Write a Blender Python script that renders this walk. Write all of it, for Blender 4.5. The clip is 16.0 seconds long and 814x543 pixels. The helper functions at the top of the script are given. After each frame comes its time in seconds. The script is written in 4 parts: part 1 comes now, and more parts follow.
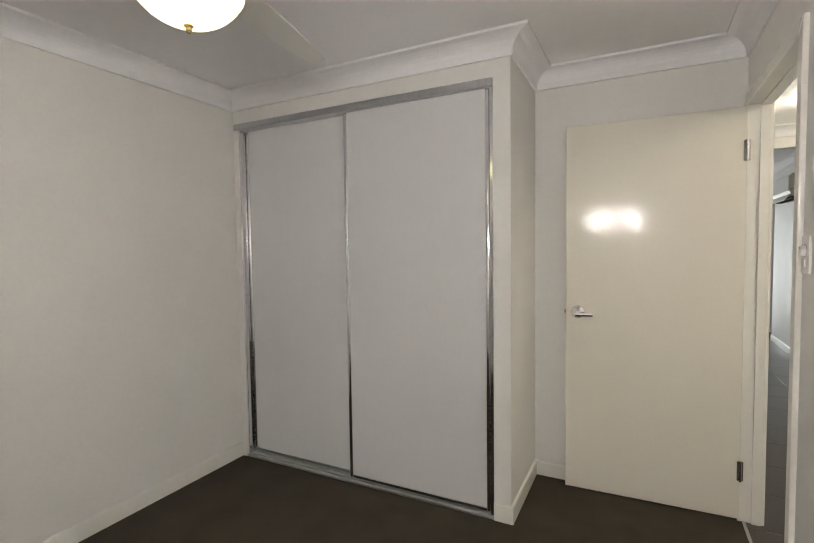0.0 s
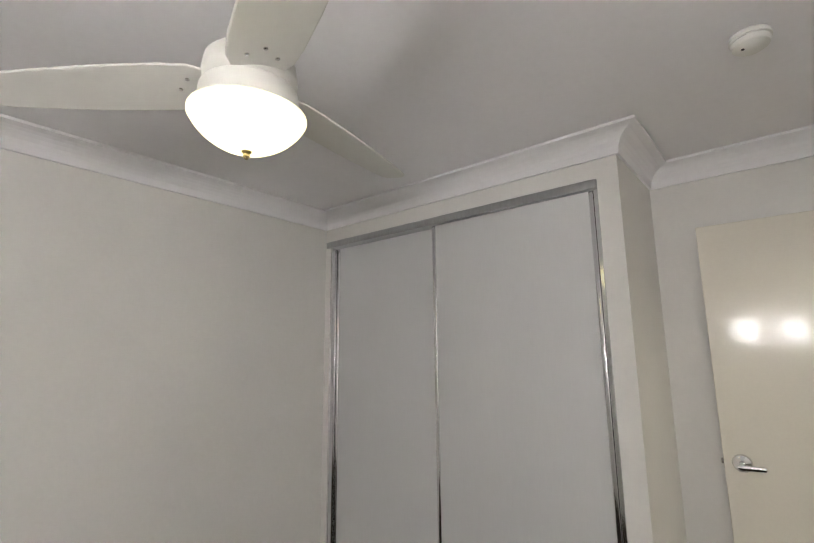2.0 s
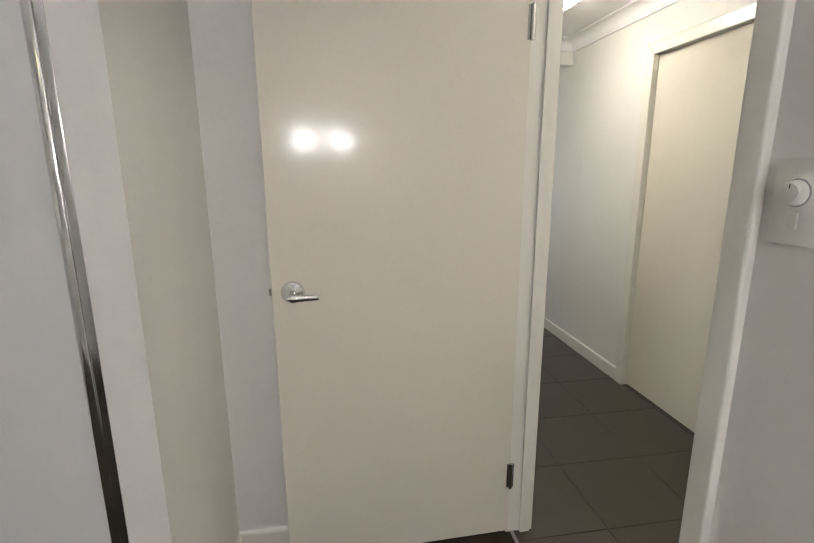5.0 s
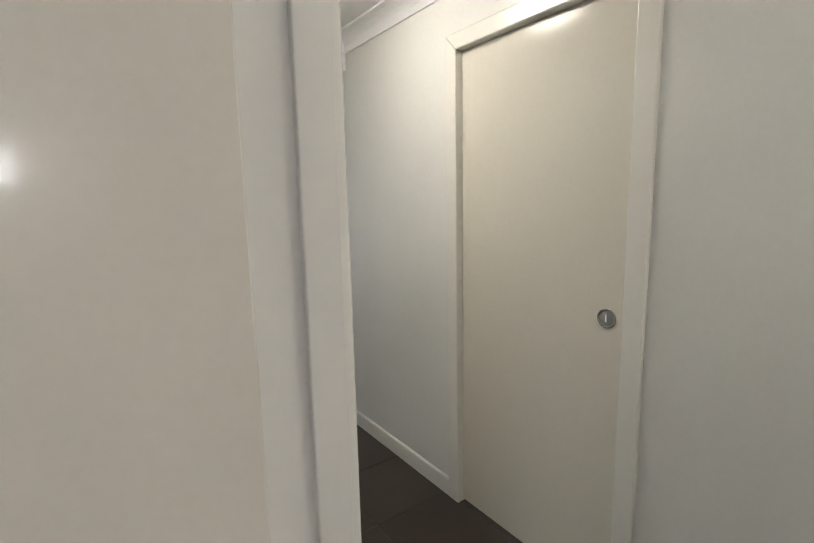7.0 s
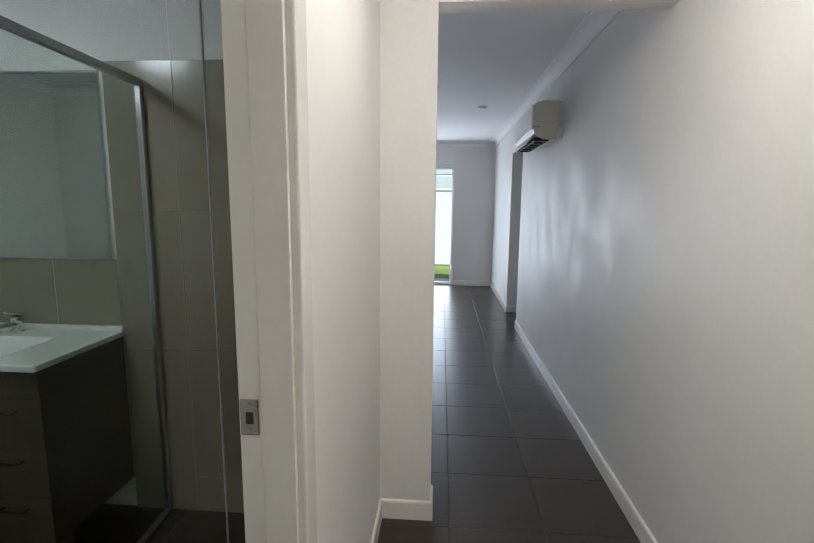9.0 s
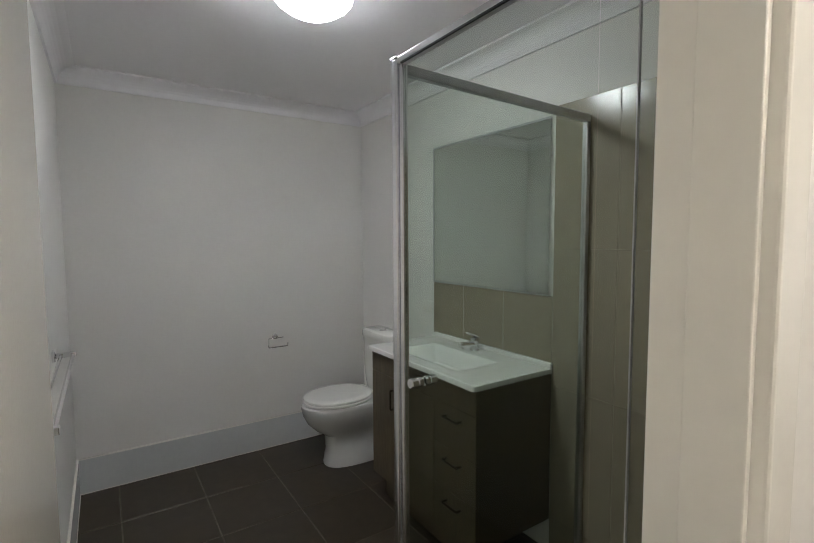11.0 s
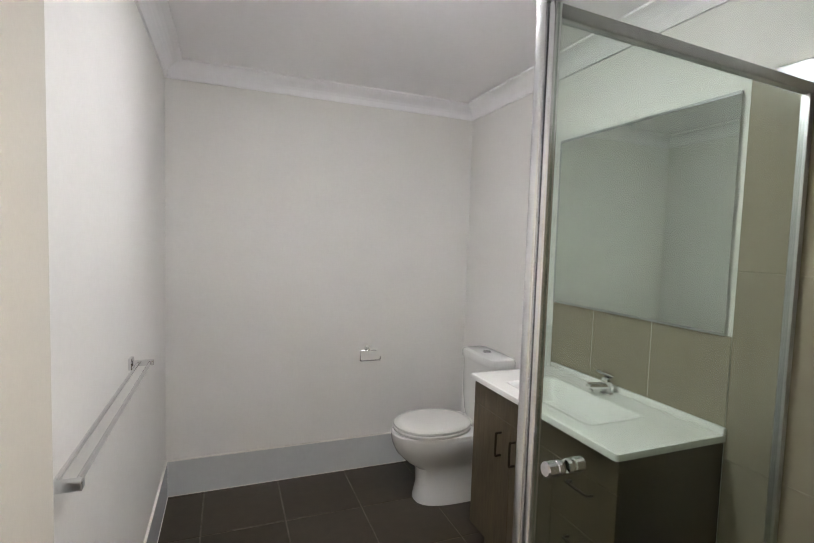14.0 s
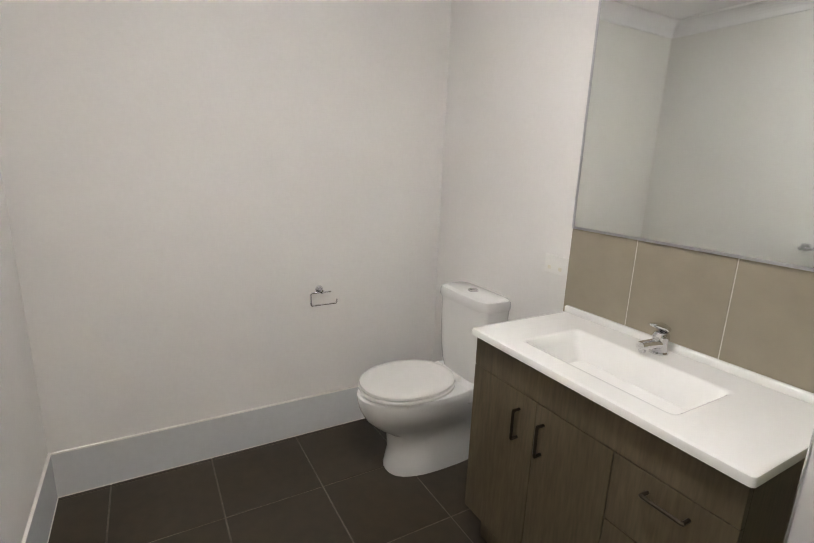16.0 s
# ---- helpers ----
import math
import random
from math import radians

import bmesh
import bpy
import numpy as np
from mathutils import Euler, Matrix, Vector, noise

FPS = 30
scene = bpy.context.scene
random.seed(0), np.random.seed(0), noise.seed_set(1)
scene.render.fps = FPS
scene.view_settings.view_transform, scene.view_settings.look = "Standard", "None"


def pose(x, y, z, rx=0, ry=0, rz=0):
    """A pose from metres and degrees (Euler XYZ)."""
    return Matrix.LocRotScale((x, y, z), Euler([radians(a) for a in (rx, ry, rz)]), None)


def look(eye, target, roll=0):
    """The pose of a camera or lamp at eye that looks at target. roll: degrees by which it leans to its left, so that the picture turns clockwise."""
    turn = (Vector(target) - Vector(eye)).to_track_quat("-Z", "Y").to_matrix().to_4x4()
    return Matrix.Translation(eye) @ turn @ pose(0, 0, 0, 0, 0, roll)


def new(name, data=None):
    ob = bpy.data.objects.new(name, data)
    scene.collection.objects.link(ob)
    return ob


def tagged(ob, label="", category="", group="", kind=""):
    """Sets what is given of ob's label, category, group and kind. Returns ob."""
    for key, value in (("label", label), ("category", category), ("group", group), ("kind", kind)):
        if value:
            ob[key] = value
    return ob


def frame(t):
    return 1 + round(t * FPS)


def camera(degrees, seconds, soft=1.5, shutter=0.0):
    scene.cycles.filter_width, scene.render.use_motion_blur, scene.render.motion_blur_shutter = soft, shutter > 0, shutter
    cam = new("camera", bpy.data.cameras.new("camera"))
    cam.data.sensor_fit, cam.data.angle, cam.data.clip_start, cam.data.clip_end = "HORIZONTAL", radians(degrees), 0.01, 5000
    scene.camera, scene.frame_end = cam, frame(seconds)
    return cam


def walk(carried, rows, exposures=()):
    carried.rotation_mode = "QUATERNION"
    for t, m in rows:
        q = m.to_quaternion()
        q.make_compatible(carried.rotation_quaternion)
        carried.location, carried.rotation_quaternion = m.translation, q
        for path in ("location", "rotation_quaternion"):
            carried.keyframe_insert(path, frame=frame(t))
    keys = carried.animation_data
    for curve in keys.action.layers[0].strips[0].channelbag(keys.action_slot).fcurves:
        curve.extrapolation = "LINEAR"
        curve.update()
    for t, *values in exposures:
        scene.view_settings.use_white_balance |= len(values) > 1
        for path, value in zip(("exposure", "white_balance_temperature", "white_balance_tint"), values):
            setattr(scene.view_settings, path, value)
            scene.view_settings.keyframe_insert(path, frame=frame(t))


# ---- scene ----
cam = camera(82.8, 16.0, soft=1.1)
PATH = [
    (0, (-0.14, -0.087, 1.397), (-1.046, 1.693, 1.295), -0.8),
    (0.5, (-0.199, 0.08, 1.393), (-1.154, 1.836, 1.423), -0.7),
    (1, (-0.219, 0.167, 1.456), (-1.294, 1.846, 1.617), -0.6),
    (1.5, (-0.223, 0.162, 1.488), (-1.402, 1.755, 1.758), -0.5),
    (2, (-0.227, 0.183, 1.492), (-1.483, 1.7, 1.842), -0.6),
    (2.5, (-0.206, 0.187, 1.515), (-1.493, 1.668, 1.903), -1.1),
    (3, (-0.209, 0.228, 1.484), (-1.482, 1.755, 1.704), -1.6),
    (3.5, (-0.292, 0.366, 1.376), (-1.283, 2.1, 1.257), -1.9),
    (4, (-0.409, 0.621, 1.415), (-0.893, 2.53, 1.067), -1.7),
    (4.5, (-0.389, 0.885, 1.409), (-0.442, 2.84, 0.991), -0.9),
    (5, (-0.317, 1.193, 1.407), (-0.015, 3.122, 0.972), -0.3),
    (5.2, (-0.308, 1.319, 1.399), (0.119, 3.223, 0.96), -0.3),
    (7.5, (0.384, 2.433, 1.435), (1.556, 4.029, 1.154), -1.4),
    (8, (0.554, 2.576, 1.44), (1.484, 4.328, 1.188), -0.8),
    (8.5, (0.643, 2.701, 1.412), (1.126, 4.624, 1.149), -0.1),
    (9, (0.653, 2.835, 1.407), (0.507, 4.809, 1.118), 0.5),
    (9.5, (0.684, 2.933, 1.403), (-0.185, 4.696, 1.03), 2.2),
    (9.7, (0.682, 2.946, 1.395), (-0.409, 4.564, 0.958), 2.4),
    (12, (0.494, 3.152, 1.506), (-1.295, 4.006, 1.768), 1.9),
    (12.5, (0.484, 3.148, 1.556), (-1.255, 4.002, 2.052), 2.1),
    (13, (0.486, 3.135, 1.55), (-1.285, 3.968, 1.96), 1.9),
    (13.5, (0.406, 3.174, 1.464), (-1.436, 3.949, 1.543), 2.1),
    (14, (0.235, 3.216, 1.431), (-1.624, 3.943, 1.302), 1.8),
    (14.5, (0.047, 3.242, 1.415), (-1.826, 3.899, 1.171), 1.6),
    (15, (-0.192, 3.274, 1.395), (-2.069, 3.895, 1.094), 2.3),
    (15.5, (-0.352, 3.294, 1.386), (-2.16, 4.073, 1.032), 2.6),
    (16, (-0.417, 3.329, 1.384), (-2.104, 4.296, 0.915), 2.1),
]
EXPOSURES = [(0, 0.46, 6650, 9), (0.6, 0.38, 6500, 9), (1.5, 0.30, 6400, 10), (2.2, 0.34, 6500, 9), (2.8, 0.26, 7200, 9), (3.4, 0.45, 6700, 9), (4.0, 0.38, 6450, 10), (5.2, 0.38, 6350, 10),
             (7.5, 0.0, 5950, 12), (8.0, 0.2, 5700, 13), (8.5, 0.32, 5550, 15), (9.0, 0.30, 5800, 13), (9.7, 0.42, 6300, 11), (12.0, 0.62, 6250, 16), (13.1, 0.60, 6450, 16), (13.5, 1.12, 6450, 17), (14.0, 1.34, 6450, 17), (14.5, 1.47, 6550, 20), (15.0, 1.5, 6650, 19), (15.5, 1.5, 6750, 18), (16, 1.5, 6750, 18)]
walk(cam, [(t, look(eye, target, roll)) for t, eye, target, roll in PATH], EXPOSURES)

# ---- world and lights ----
world = bpy.data.worlds.new("world")
world.use_nodes = True
scene.world = world
wn = world.node_tree.nodes
sky = wn.new("ShaderNodeTexSky")
sky.sky_type, sky.sun_disc = "NISHITA", False
sky.sun_elevation, sky.sun_rotation = radians(54), radians(160)
world.node_tree.links.new(sky.outputs[0], wn["Background"].inputs[0])
wn["Background"].inputs[1].default_value = 0.12
sun_data = bpy.data.lights.new("sun", "SUN")
sun_data.energy, sun_data.angle, sun_data.color = 5.0, radians(0.5), (1.0, 0.95, 0.88)
sun = new("sun", sun_data)
sun.matrix_world = look((4, 2, 16), (0, 13, 0))
# daylight entering through the glass door of the living room
day_data = bpy.data.lights.new("daylight", "AREA")
day_data.shape, day_data.size, day_data.size_y = "RECTANGLE", 1.75, 1.95
day_data.energy, day_data.color = 46, (0.93, 0.97, 1.0)
day = new("daylight", day_data)
day.matrix_world = look((-0.05, 11.0, 1.02), (-0.05, 4.0, 0.9))

FAN_LAMP, TORCH_LAMP, HALL_LAMP, BATH_LAMP, BATH_LIP = 2.1, 300.0, 33.0, 48.0, 0.9

# ---- materials ----
def mat(name, color, rough=0.5, metal=0.0, grain=0.0, scale=40.0, bump=0.0, bump_scale=200.0, blotch=0.0, blotch_scale=1.5,
        spec=0.5, coat=0.0, stretch=(1, 1, 1), per_object=0.0, rough_var=0.0):
    """A surface with variation at two scales (grain and blotches), fine relief, and a little change from piece to piece."""
    m = bpy.data.materials.new(name)
    m.use_nodes = True
    nt = m.node_tree
    b = nt.nodes["Principled BSDF"]
    b.inputs["Roughness"].default_value, b.inputs["Metallic"].default_value = rough, metal
    b.inputs["Specular IOR Level"].default_value = spec
    b.inputs["Coat Weight"].default_value = coat
    b.inputs["Coat Roughness"].default_value = 0.08
    b.inputs["Base Color"].default_value = (*color, 1)
    geo = nt.nodes.new("ShaderNodeNewGeometry")
    mp = nt.nodes.new("ShaderNodeMapping")
    mp.inputs["Scale"].default_value = stretch
    nt.links.new(geo.outputs["Position"], mp.inputs["Vector"])

    def tex(s, detail=3.0):
        n = nt.nodes.new("ShaderNodeTexNoise")
        n.inputs["Scale"].default_value, n.inputs["Detail"].default_value = s, detail
        nt.links.new(mp.outputs[0], n.inputs["Vector"])
        return n.outputs["Fac"]

    def remap(src, lo, hi, a=0.3, z=0.7):
        n = nt.nodes.new("ShaderNodeMapRange")
        for i, v in zip((1, 2, 3, 4), (a, z, lo, hi)):
            n.inputs[i].default_value = v
        nt.links.new(src, n.inputs[0])
        return n.outputs[0]

    def times(a, c):
        n = nt.nodes.new("ShaderNodeMath")
        n.operation = "MULTIPLY"
        nt.links.new(a, n.inputs[0]), nt.links.new(c, n.inputs[1])
        return n.outputs[0]

    factors = []
    if grain:
        factors.append(remap(tex(scale, 5), 1 - grain, 1 + grain))
    if blotch:
        factors.append(remap(tex(blotch_scale, 4), 1 - blotch, 1 + blotch))
    if per_object:
        info = nt.nodes.new("ShaderNodeObjectInfo")
        factors.append(remap(info.outputs["Random"], 1 - per_object, 1 + per_object, 0, 1))
    if factors:
        f = factors[0]
        for g in factors[1:]:
            f = times(f, g)
        v = nt.nodes.new("ShaderNodeVectorMath")
        v.operation = "SCALE"
        v.inputs[0].default_value = color
        nt.links.new(f, v.inputs["Scale"])
        nt.links.new(v.outputs[0], b.inputs["Base Color"])
    if rough_var:
        nt.links.new(remap(tex(blotch_scale * 2.3, 4), max(0.02, rough - rough_var), rough + rough_var), b.inputs["Roughness"])
    if bump:
        bp = nt.nodes.new("ShaderNodeBump")
        bp.inputs["Strength"].default_value, bp.inputs["Distance"].default_value = bump, 0.002
        nt.links.new(tex(bump_scale, 4), bp.inputs["Height"])
        nt.links.new(bp.outputs[0], b.inputs["Normal"])
    return m


def glow(name, color, strength, edge=1.0):
    """Lit frosted glass, weaker towards its upper rim by the factor edge."""
    m = mat(name, (0.85, 0.85, 0.82), 0.25)
    b = m.node_tree.nodes["Principled BSDF"]
    nt = m.node_tree
    b.inputs["Emission Color"].default_value = (*color, 1)
    co, sep, ramp = nt.nodes.new("ShaderNodeTexCoord"), nt.nodes.new("ShaderNodeSeparateXYZ"), nt.nodes.new("ShaderNodeMapRange")
    ramp.inputs["To Min"].default_value, ramp.inputs["To Max"].default_value = strength, strength * edge
    nt.links.new(co.outputs["Generated"], sep.inputs[0])
    nt.links.new(sep.outputs["Z"], ramp.inputs["Value"])
    nt.links.new(ramp.outputs[0], b.inputs["Emission Strength"])
    return m


def clear(name, color, rough=0.0):
    """Flat clear glass: tinted straight through, with gloss rising at grazing angles."""
    m = bpy.data.materials.new(name)
    m.use_nodes = True
    nt = m.node_tree
    nt.nodes.remove(nt.nodes["Principled BSDF"])
    through_glass, gloss = nt.nodes.new("ShaderNodeBsdfTransparent"), nt.nodes.new("ShaderNodeBsdfGlossy")
    facing, mix = nt.nodes.new("ShaderNodeLayerWeight"), nt.nodes.new("ShaderNodeMixShader")
    power, scale = nt.nodes.new("ShaderNodeMath"), nt.nodes.new("ShaderNodeMath")
    through_glass.inputs["Color"].default_value = (*color, 1)
    gloss.inputs["Roughness"].default_value = rough
    facing.inputs["Blend"].default_value = 0.5
    power.operation, power.inputs[1].default_value = "POWER", 5.0
    scale.operation, scale.inputs[1].default_value, scale.inputs[2].default_value = "MULTIPLY_ADD", 0.35, 0.008
    nt.links.new(facing.outputs["Facing"], power.inputs[0])
    nt.links.new(power.outputs[0], scale.inputs[0])
    nt.links.new(scale.outputs[0], mix.inputs[0])
    nt.links.new(through_glass.outputs[0], mix.inputs[1])
    nt.links.new(gloss.outputs[0], mix.inputs[2])
    nt.links.new(mix.outputs[0], nt.nodes["Material Output"].inputs["Surface"])
    return m


M_WALL = mat("wall_paint", (0.80, 0.785, 0.755), 0.55, grain=0.012, scale=60, bump=0.10, bump_scale=260, blotch=0.02, blotch_scale=2.2, spec=0.35, rough_var=0.05)
M_HALLWALL = mat("satin_wall_paint", (0.79, 0.78, 0.75), 0.50, grain=0.012, scale=60, bump=0.05, bump_scale=200, blotch=0.03, blotch_scale=1.9, spec=0.38, rough_var=0.07)
M_CEIL = mat("ceiling_paint", (0.90, 0.89, 0.905), 0.75, grain=0.01, bump=0.06, blotch=0.015)
M_TRIM = mat("gloss_trim_paint", (0.86, 0.84, 0.785), 0.2, grain=0.01, bump=0.05, bump_scale=120, blotch=0.02, blotch_scale=3)
M_DOOR = mat("door_paint", (0.80, 0.76, 0.67), 0.14, grain=0.012, scale=90, bump=0.05, bump_scale=180, blotch=0.015, spec=0.36)
M_ROBE = mat("wardrobe_vinyl", (0.70, 0.70, 0.70), 0.45, grain=0.01, scale=120, bump=0.08, bump_scale=300, blotch=0.01, stretch=(1, 1, 0.12))
M_CHROME = mat("chrome", (0.78, 0.78, 0.79), 0.12, 1.0, grain=0.03, scale=30)
M_ALU = mat("brushed_aluminium", (0.52, 0.52, 0.53), 0.32, 1.0, grain=0.05, scale=80, bump=0.05, stretch=(1, 1, 0.2))
M_SATIN = mat("polished_aluminium", (0.84, 0.85, 0.87), 0.24, 1.0, grain=0.03, scale=60, bump=0.03, stretch=(1, 1, 0.2))
M_STEEL = mat("satin_steel", (0.58, 0.57, 0.55), 0.25, 1.0, grain=0.04)
M_CARPET = mat("carpet", (0.050, 0.041, 0.031), 0.95, grain=0.3, scale=380, bump=1.0, bump_scale=420, blotch=0.15, blotch_scale=5, spec=0.1)
M_TILE = mat("floor_tile", (0.050, 0.038, 0.029), 0.31, grain=0.07, scale=24, blotch=0.06, blotch_scale=3, per_object=0.06)
M_BTILE = mat("bath_floor_tile", (0.043, 0.032, 0.019), 0.35, grain=0.15, scale=18, bump=0.12, bump_scale=90, blotch=0.12, blotch_scale=4, per_object=0.08)
M_BGROUT = mat("light_grout", (0.15, 0.13, 0.10), 0.9, grain=0.15, scale=60, blotch=0.35, blotch_scale=6)
M_GROUT = mat("grout", (0.075, 0.062, 0.052), 0.9, grain=0.2, scale=80, blotch=0.2)
M_WGROUT = mat("pale_grout", (0.52, 0.48, 0.41), 0.9, grain=0.1, scale=60)
M_SGROUT = mat("shower_grout", (0.35, 0.31, 0.24), 0.9, grain=0.1, scale=60)
M_WTILE = mat("wall_tile", (0.29, 0.254, 0.190), 0.2, grain=0.04, scale=14, bump=0.03, bump_scale=40, blotch=0.03, per_object=0.03)
M_SKTILE = mat("pale_skirting_tile", (0.64, 0.655, 0.655), 0.15, grain=0.02, blotch=0.03)
M_CERAMIC = mat("ceramic", (0.80, 0.795, 0.77), 0.1, coat=0.6, grain=0.008, blotch=0.01)
M_SEAT = mat("seat_plastic", (0.76, 0.75, 0.71), 0.22, grain=0.01)
M_POLY = mat("polymarble", (0.79, 0.785, 0.755), 0.14, coat=0.5, grain=0.006, blotch=0.01)
M_WOOD = mat("taupe_laminate", (0.102, 0.078, 0.046), 0.45, grain=0.2, scale=40, bump=0.1, bump_scale=80, blotch=0.15, blotch_scale=4, stretch=(3.0, 3.0, 0.35))
M_BRONZE = mat("dark_handle_metal", (0.05, 0.04, 0.03), 0.5, 1.0, grain=0.1)
M_DARK = mat("dark_plastic", (0.02, 0.02, 0.022), 0.5, grain=0.1)
M_PLASTIC = mat("white_plastic", (0.78, 0.77, 0.73), 0.3, grain=0.01)
M_ACCREAM = mat("aged_white_plastic", (0.72, 0.68, 0.569), 0.4, grain=0.02, blotch=0.04, blotch_scale=8)
M_BRASS = mat("aged_brass", (0.42, 0.33, 0.16), 0.35, 0.4, grain=0.05)
M_FANGREY = mat("grey_vent_plastic", (0.42, 0.41, 0.42), 0.5, grain=0.03)
M_MIRROR = mat("mirror_silver", (0.80, 0.83, 0.80), 0.03, 1.0)
M_GLASS = clear("shower_glass", (0.91, 0.94, 0.915))
M_PANE = clear("door_glass", (0.97, 0.985, 0.98))
M_BOWL = glow("lit_fan_bowl", (1.0, 0.90, 0.48), FAN_LAMP, 0.62)
# glow of the added globes that imitate the torch
M_TORCH = glow("torch_globe", (1.0, 0.955, 0.93), TORCH_LAMP)
M_HALLB = glow("lit_hall_dome", (1.0, 0.92, 0.76), HALL_LAMP)
M_BATHB = glow("lit_bath_dome", (0.95, 0.98, 0.97), BATH_LAMP, 0.25)
M_BATHLIP = glow("lit_glass_lip", (0.88, 0.95, 1.0), BATH_LIP)
M_GRASS = mat("grass", (0.16, 0.21, 0.06), 0.9, grain=0.4, scale=60, bump=1.0, blotch=0.3, blotch_scale=2, spec=0.1)
M_FENCE = mat("cream_fence_steel", (0.72, 0.71, 0.67), 0.45, grain=0.02)
M_PAVE = mat("concrete", (0.42, 0.40, 0.37), 0.85, grain=0.1, scale=50, bump=0.3, blotch=0.1)


# ---- mesh helpers ----
def abox(bm, x0, x1, y0, y1, z0, z1):
    v = [bm.verts.new(p) for p in ((x0, y0, z0), (x1, y0, z0), (x1, y1, z0), (x0, y1, z0), (x0, y0, z1), (x1, y0, z1), (x1, y1, z1), (x0, y1, z1))]
    for f in ((0, 3, 2, 1), (4, 5, 6, 7), (0, 1, 5, 4), (1, 2, 6, 5), (2, 3, 7, 6), (3, 0, 4, 7)):
        bm.faces.new([v[i] for i in f])
    return bm


def box(x0, x1, y0, y1, z0, z1, bevel=0.0, seg=2):
    bm = abox(bmesh.new(), x0, x1, y0, y1, z0, z1)
    if bevel:
        bmesh.ops.bevel(bm, geom=bm.edges[:], offset=bevel, segments=seg, profile=0.5, affect="EDGES")
    return bm


def part(name, bm, material, parent=None, label="", smooth=False):
    """Links a bmesh as ONE mesh object, under a thing or a part if one is given."""
    me = bpy.data.meshes.new(name)
    bmesh.ops.recalc_face_normals(bm, faces=bm.faces[:])
    if smooth:
        for f in bm.faces:
            f.smooth = True
        for e in bm.edges:
            if len(e.link_faces) == 2 and e.calc_face_angle(0) > radians(38):
                e.smooth = False
    bm.to_mesh(me)
    bm.free()
    me.materials.append(material)
    ob = new(name, me)
    if parent:
        ob.parent = parent
        ob.matrix_parent_inverse = parent.matrix_world.inverted()
    if label:
        ob["label"] = label
    return ob


def thing(name, label, category, at=(0, 0, 0), group="", kind=""):
    ob = new(name)
    ob.empty_display_size = 0.1
    ob.matrix_world = Matrix.Translation(at)
    return tagged(ob, label, category, group, kind)


def setting(name, bm, material, label, category, parent=None):
    return tagged(part(name, bm, material, parent), label, category, "", "structure")


def loft(rings, cap=True):
    """A skin over rings of equal count."""
    bm = bmesh.new()
    vs = [[bm.verts.new(p) for p in r] for r in rings]
    n = len(vs[0])
    for a, b in zip(vs, vs[1:]):
        for i in range(n):
            bm.faces.new((a[i], a[(i + 1) % n], b[(i + 1) % n], b[i]))
    if cap:
        bm.faces.new(vs[0][::-1])
        bm.faces.new(vs[-1])
    return bm


def ring(cx, cy, z, rx, ry, n=32, power=2.0):
    out = []
    for i in range(n):
        a = 2 * math.pi * i / n
        c, s = math.cos(a), math.sin(a)
        e = 2.0 / power
        out.append((cx + rx * math.copysign(abs(c) ** e, c), cy + ry * math.copysign(abs(s) ** e, s), z))
    return out


def lathe(profile, at=(0, 0, 0), n=32, axis="z"):
    """A turned body: profile of (radius, height)."""
    rings = []
    for r, h in profile:
        pts = []
        for i in range(n):
            a = 2 * math.pi * i / n
            u, v = max(r, 1e-4) * math.cos(a), max(r, 1e-4) * math.sin(a)
            p = {"z": (u, v, h), "y": (u, h, v), "x": (h, u, v)}[axis]
            pts.append((at[0] + p[0], at[1] + p[1], at[2] + p[2]))
        rings.append(pts)
    return loft(rings)


def cap(a, h, z, n=12):
    """Profile of a shallow spherical dome of radius a and depth h hanging from z."""
    R = (a * a + h * h) / (2 * h)
    t0 = math.asin(min(1.0, a / R))
    return [(R * math.sin(t0 * (1 - k / n)), z - R * (math.cos(t0 * (1 - k / n)) - math.cos(t0))) for k in range(n)] + [(0.004, z - h)]


def tube(points, r, n=12):
    """A round bar along points, with sharp turns kept full."""
    bm = bmesh.new()
    pts = [Vector(p) for p in points]
    prev = None
    side = None
    for i, p in enumerate(pts):
        d = ((pts[i + 1] - p) if i + 1 < len(pts) else (p - pts[i - 1])).normalized()
        if 0 < i < len(pts) - 1:
            d = (d + (p - pts[i - 1]).normalized()).normalized()
        if side is None:
            side = d.orthogonal().normalized()
        side = (side - d * side.dot(d)).normalized()
        up = d.cross(side)
        rr = r
        if 0 < i < len(pts) - 1:
            rr = r / max(0.5, d.dot((p - pts[i - 1]).normalized()))
        cur = [bm.verts.new(p + side * rr * math.cos(2 * math.pi * k / n) + up * rr * math.sin(2 * math.pi * k / n)) for k in range(n)]
        if prev:
            for k in range(n):
                bm.faces.new((prev[k], prev[(k + 1) % n], cur[(k + 1) % n], cur[k]))
        else:
            bm.faces.new(cur[::-1])
        prev = cur
    bm.faces.new(prev)
    return bm


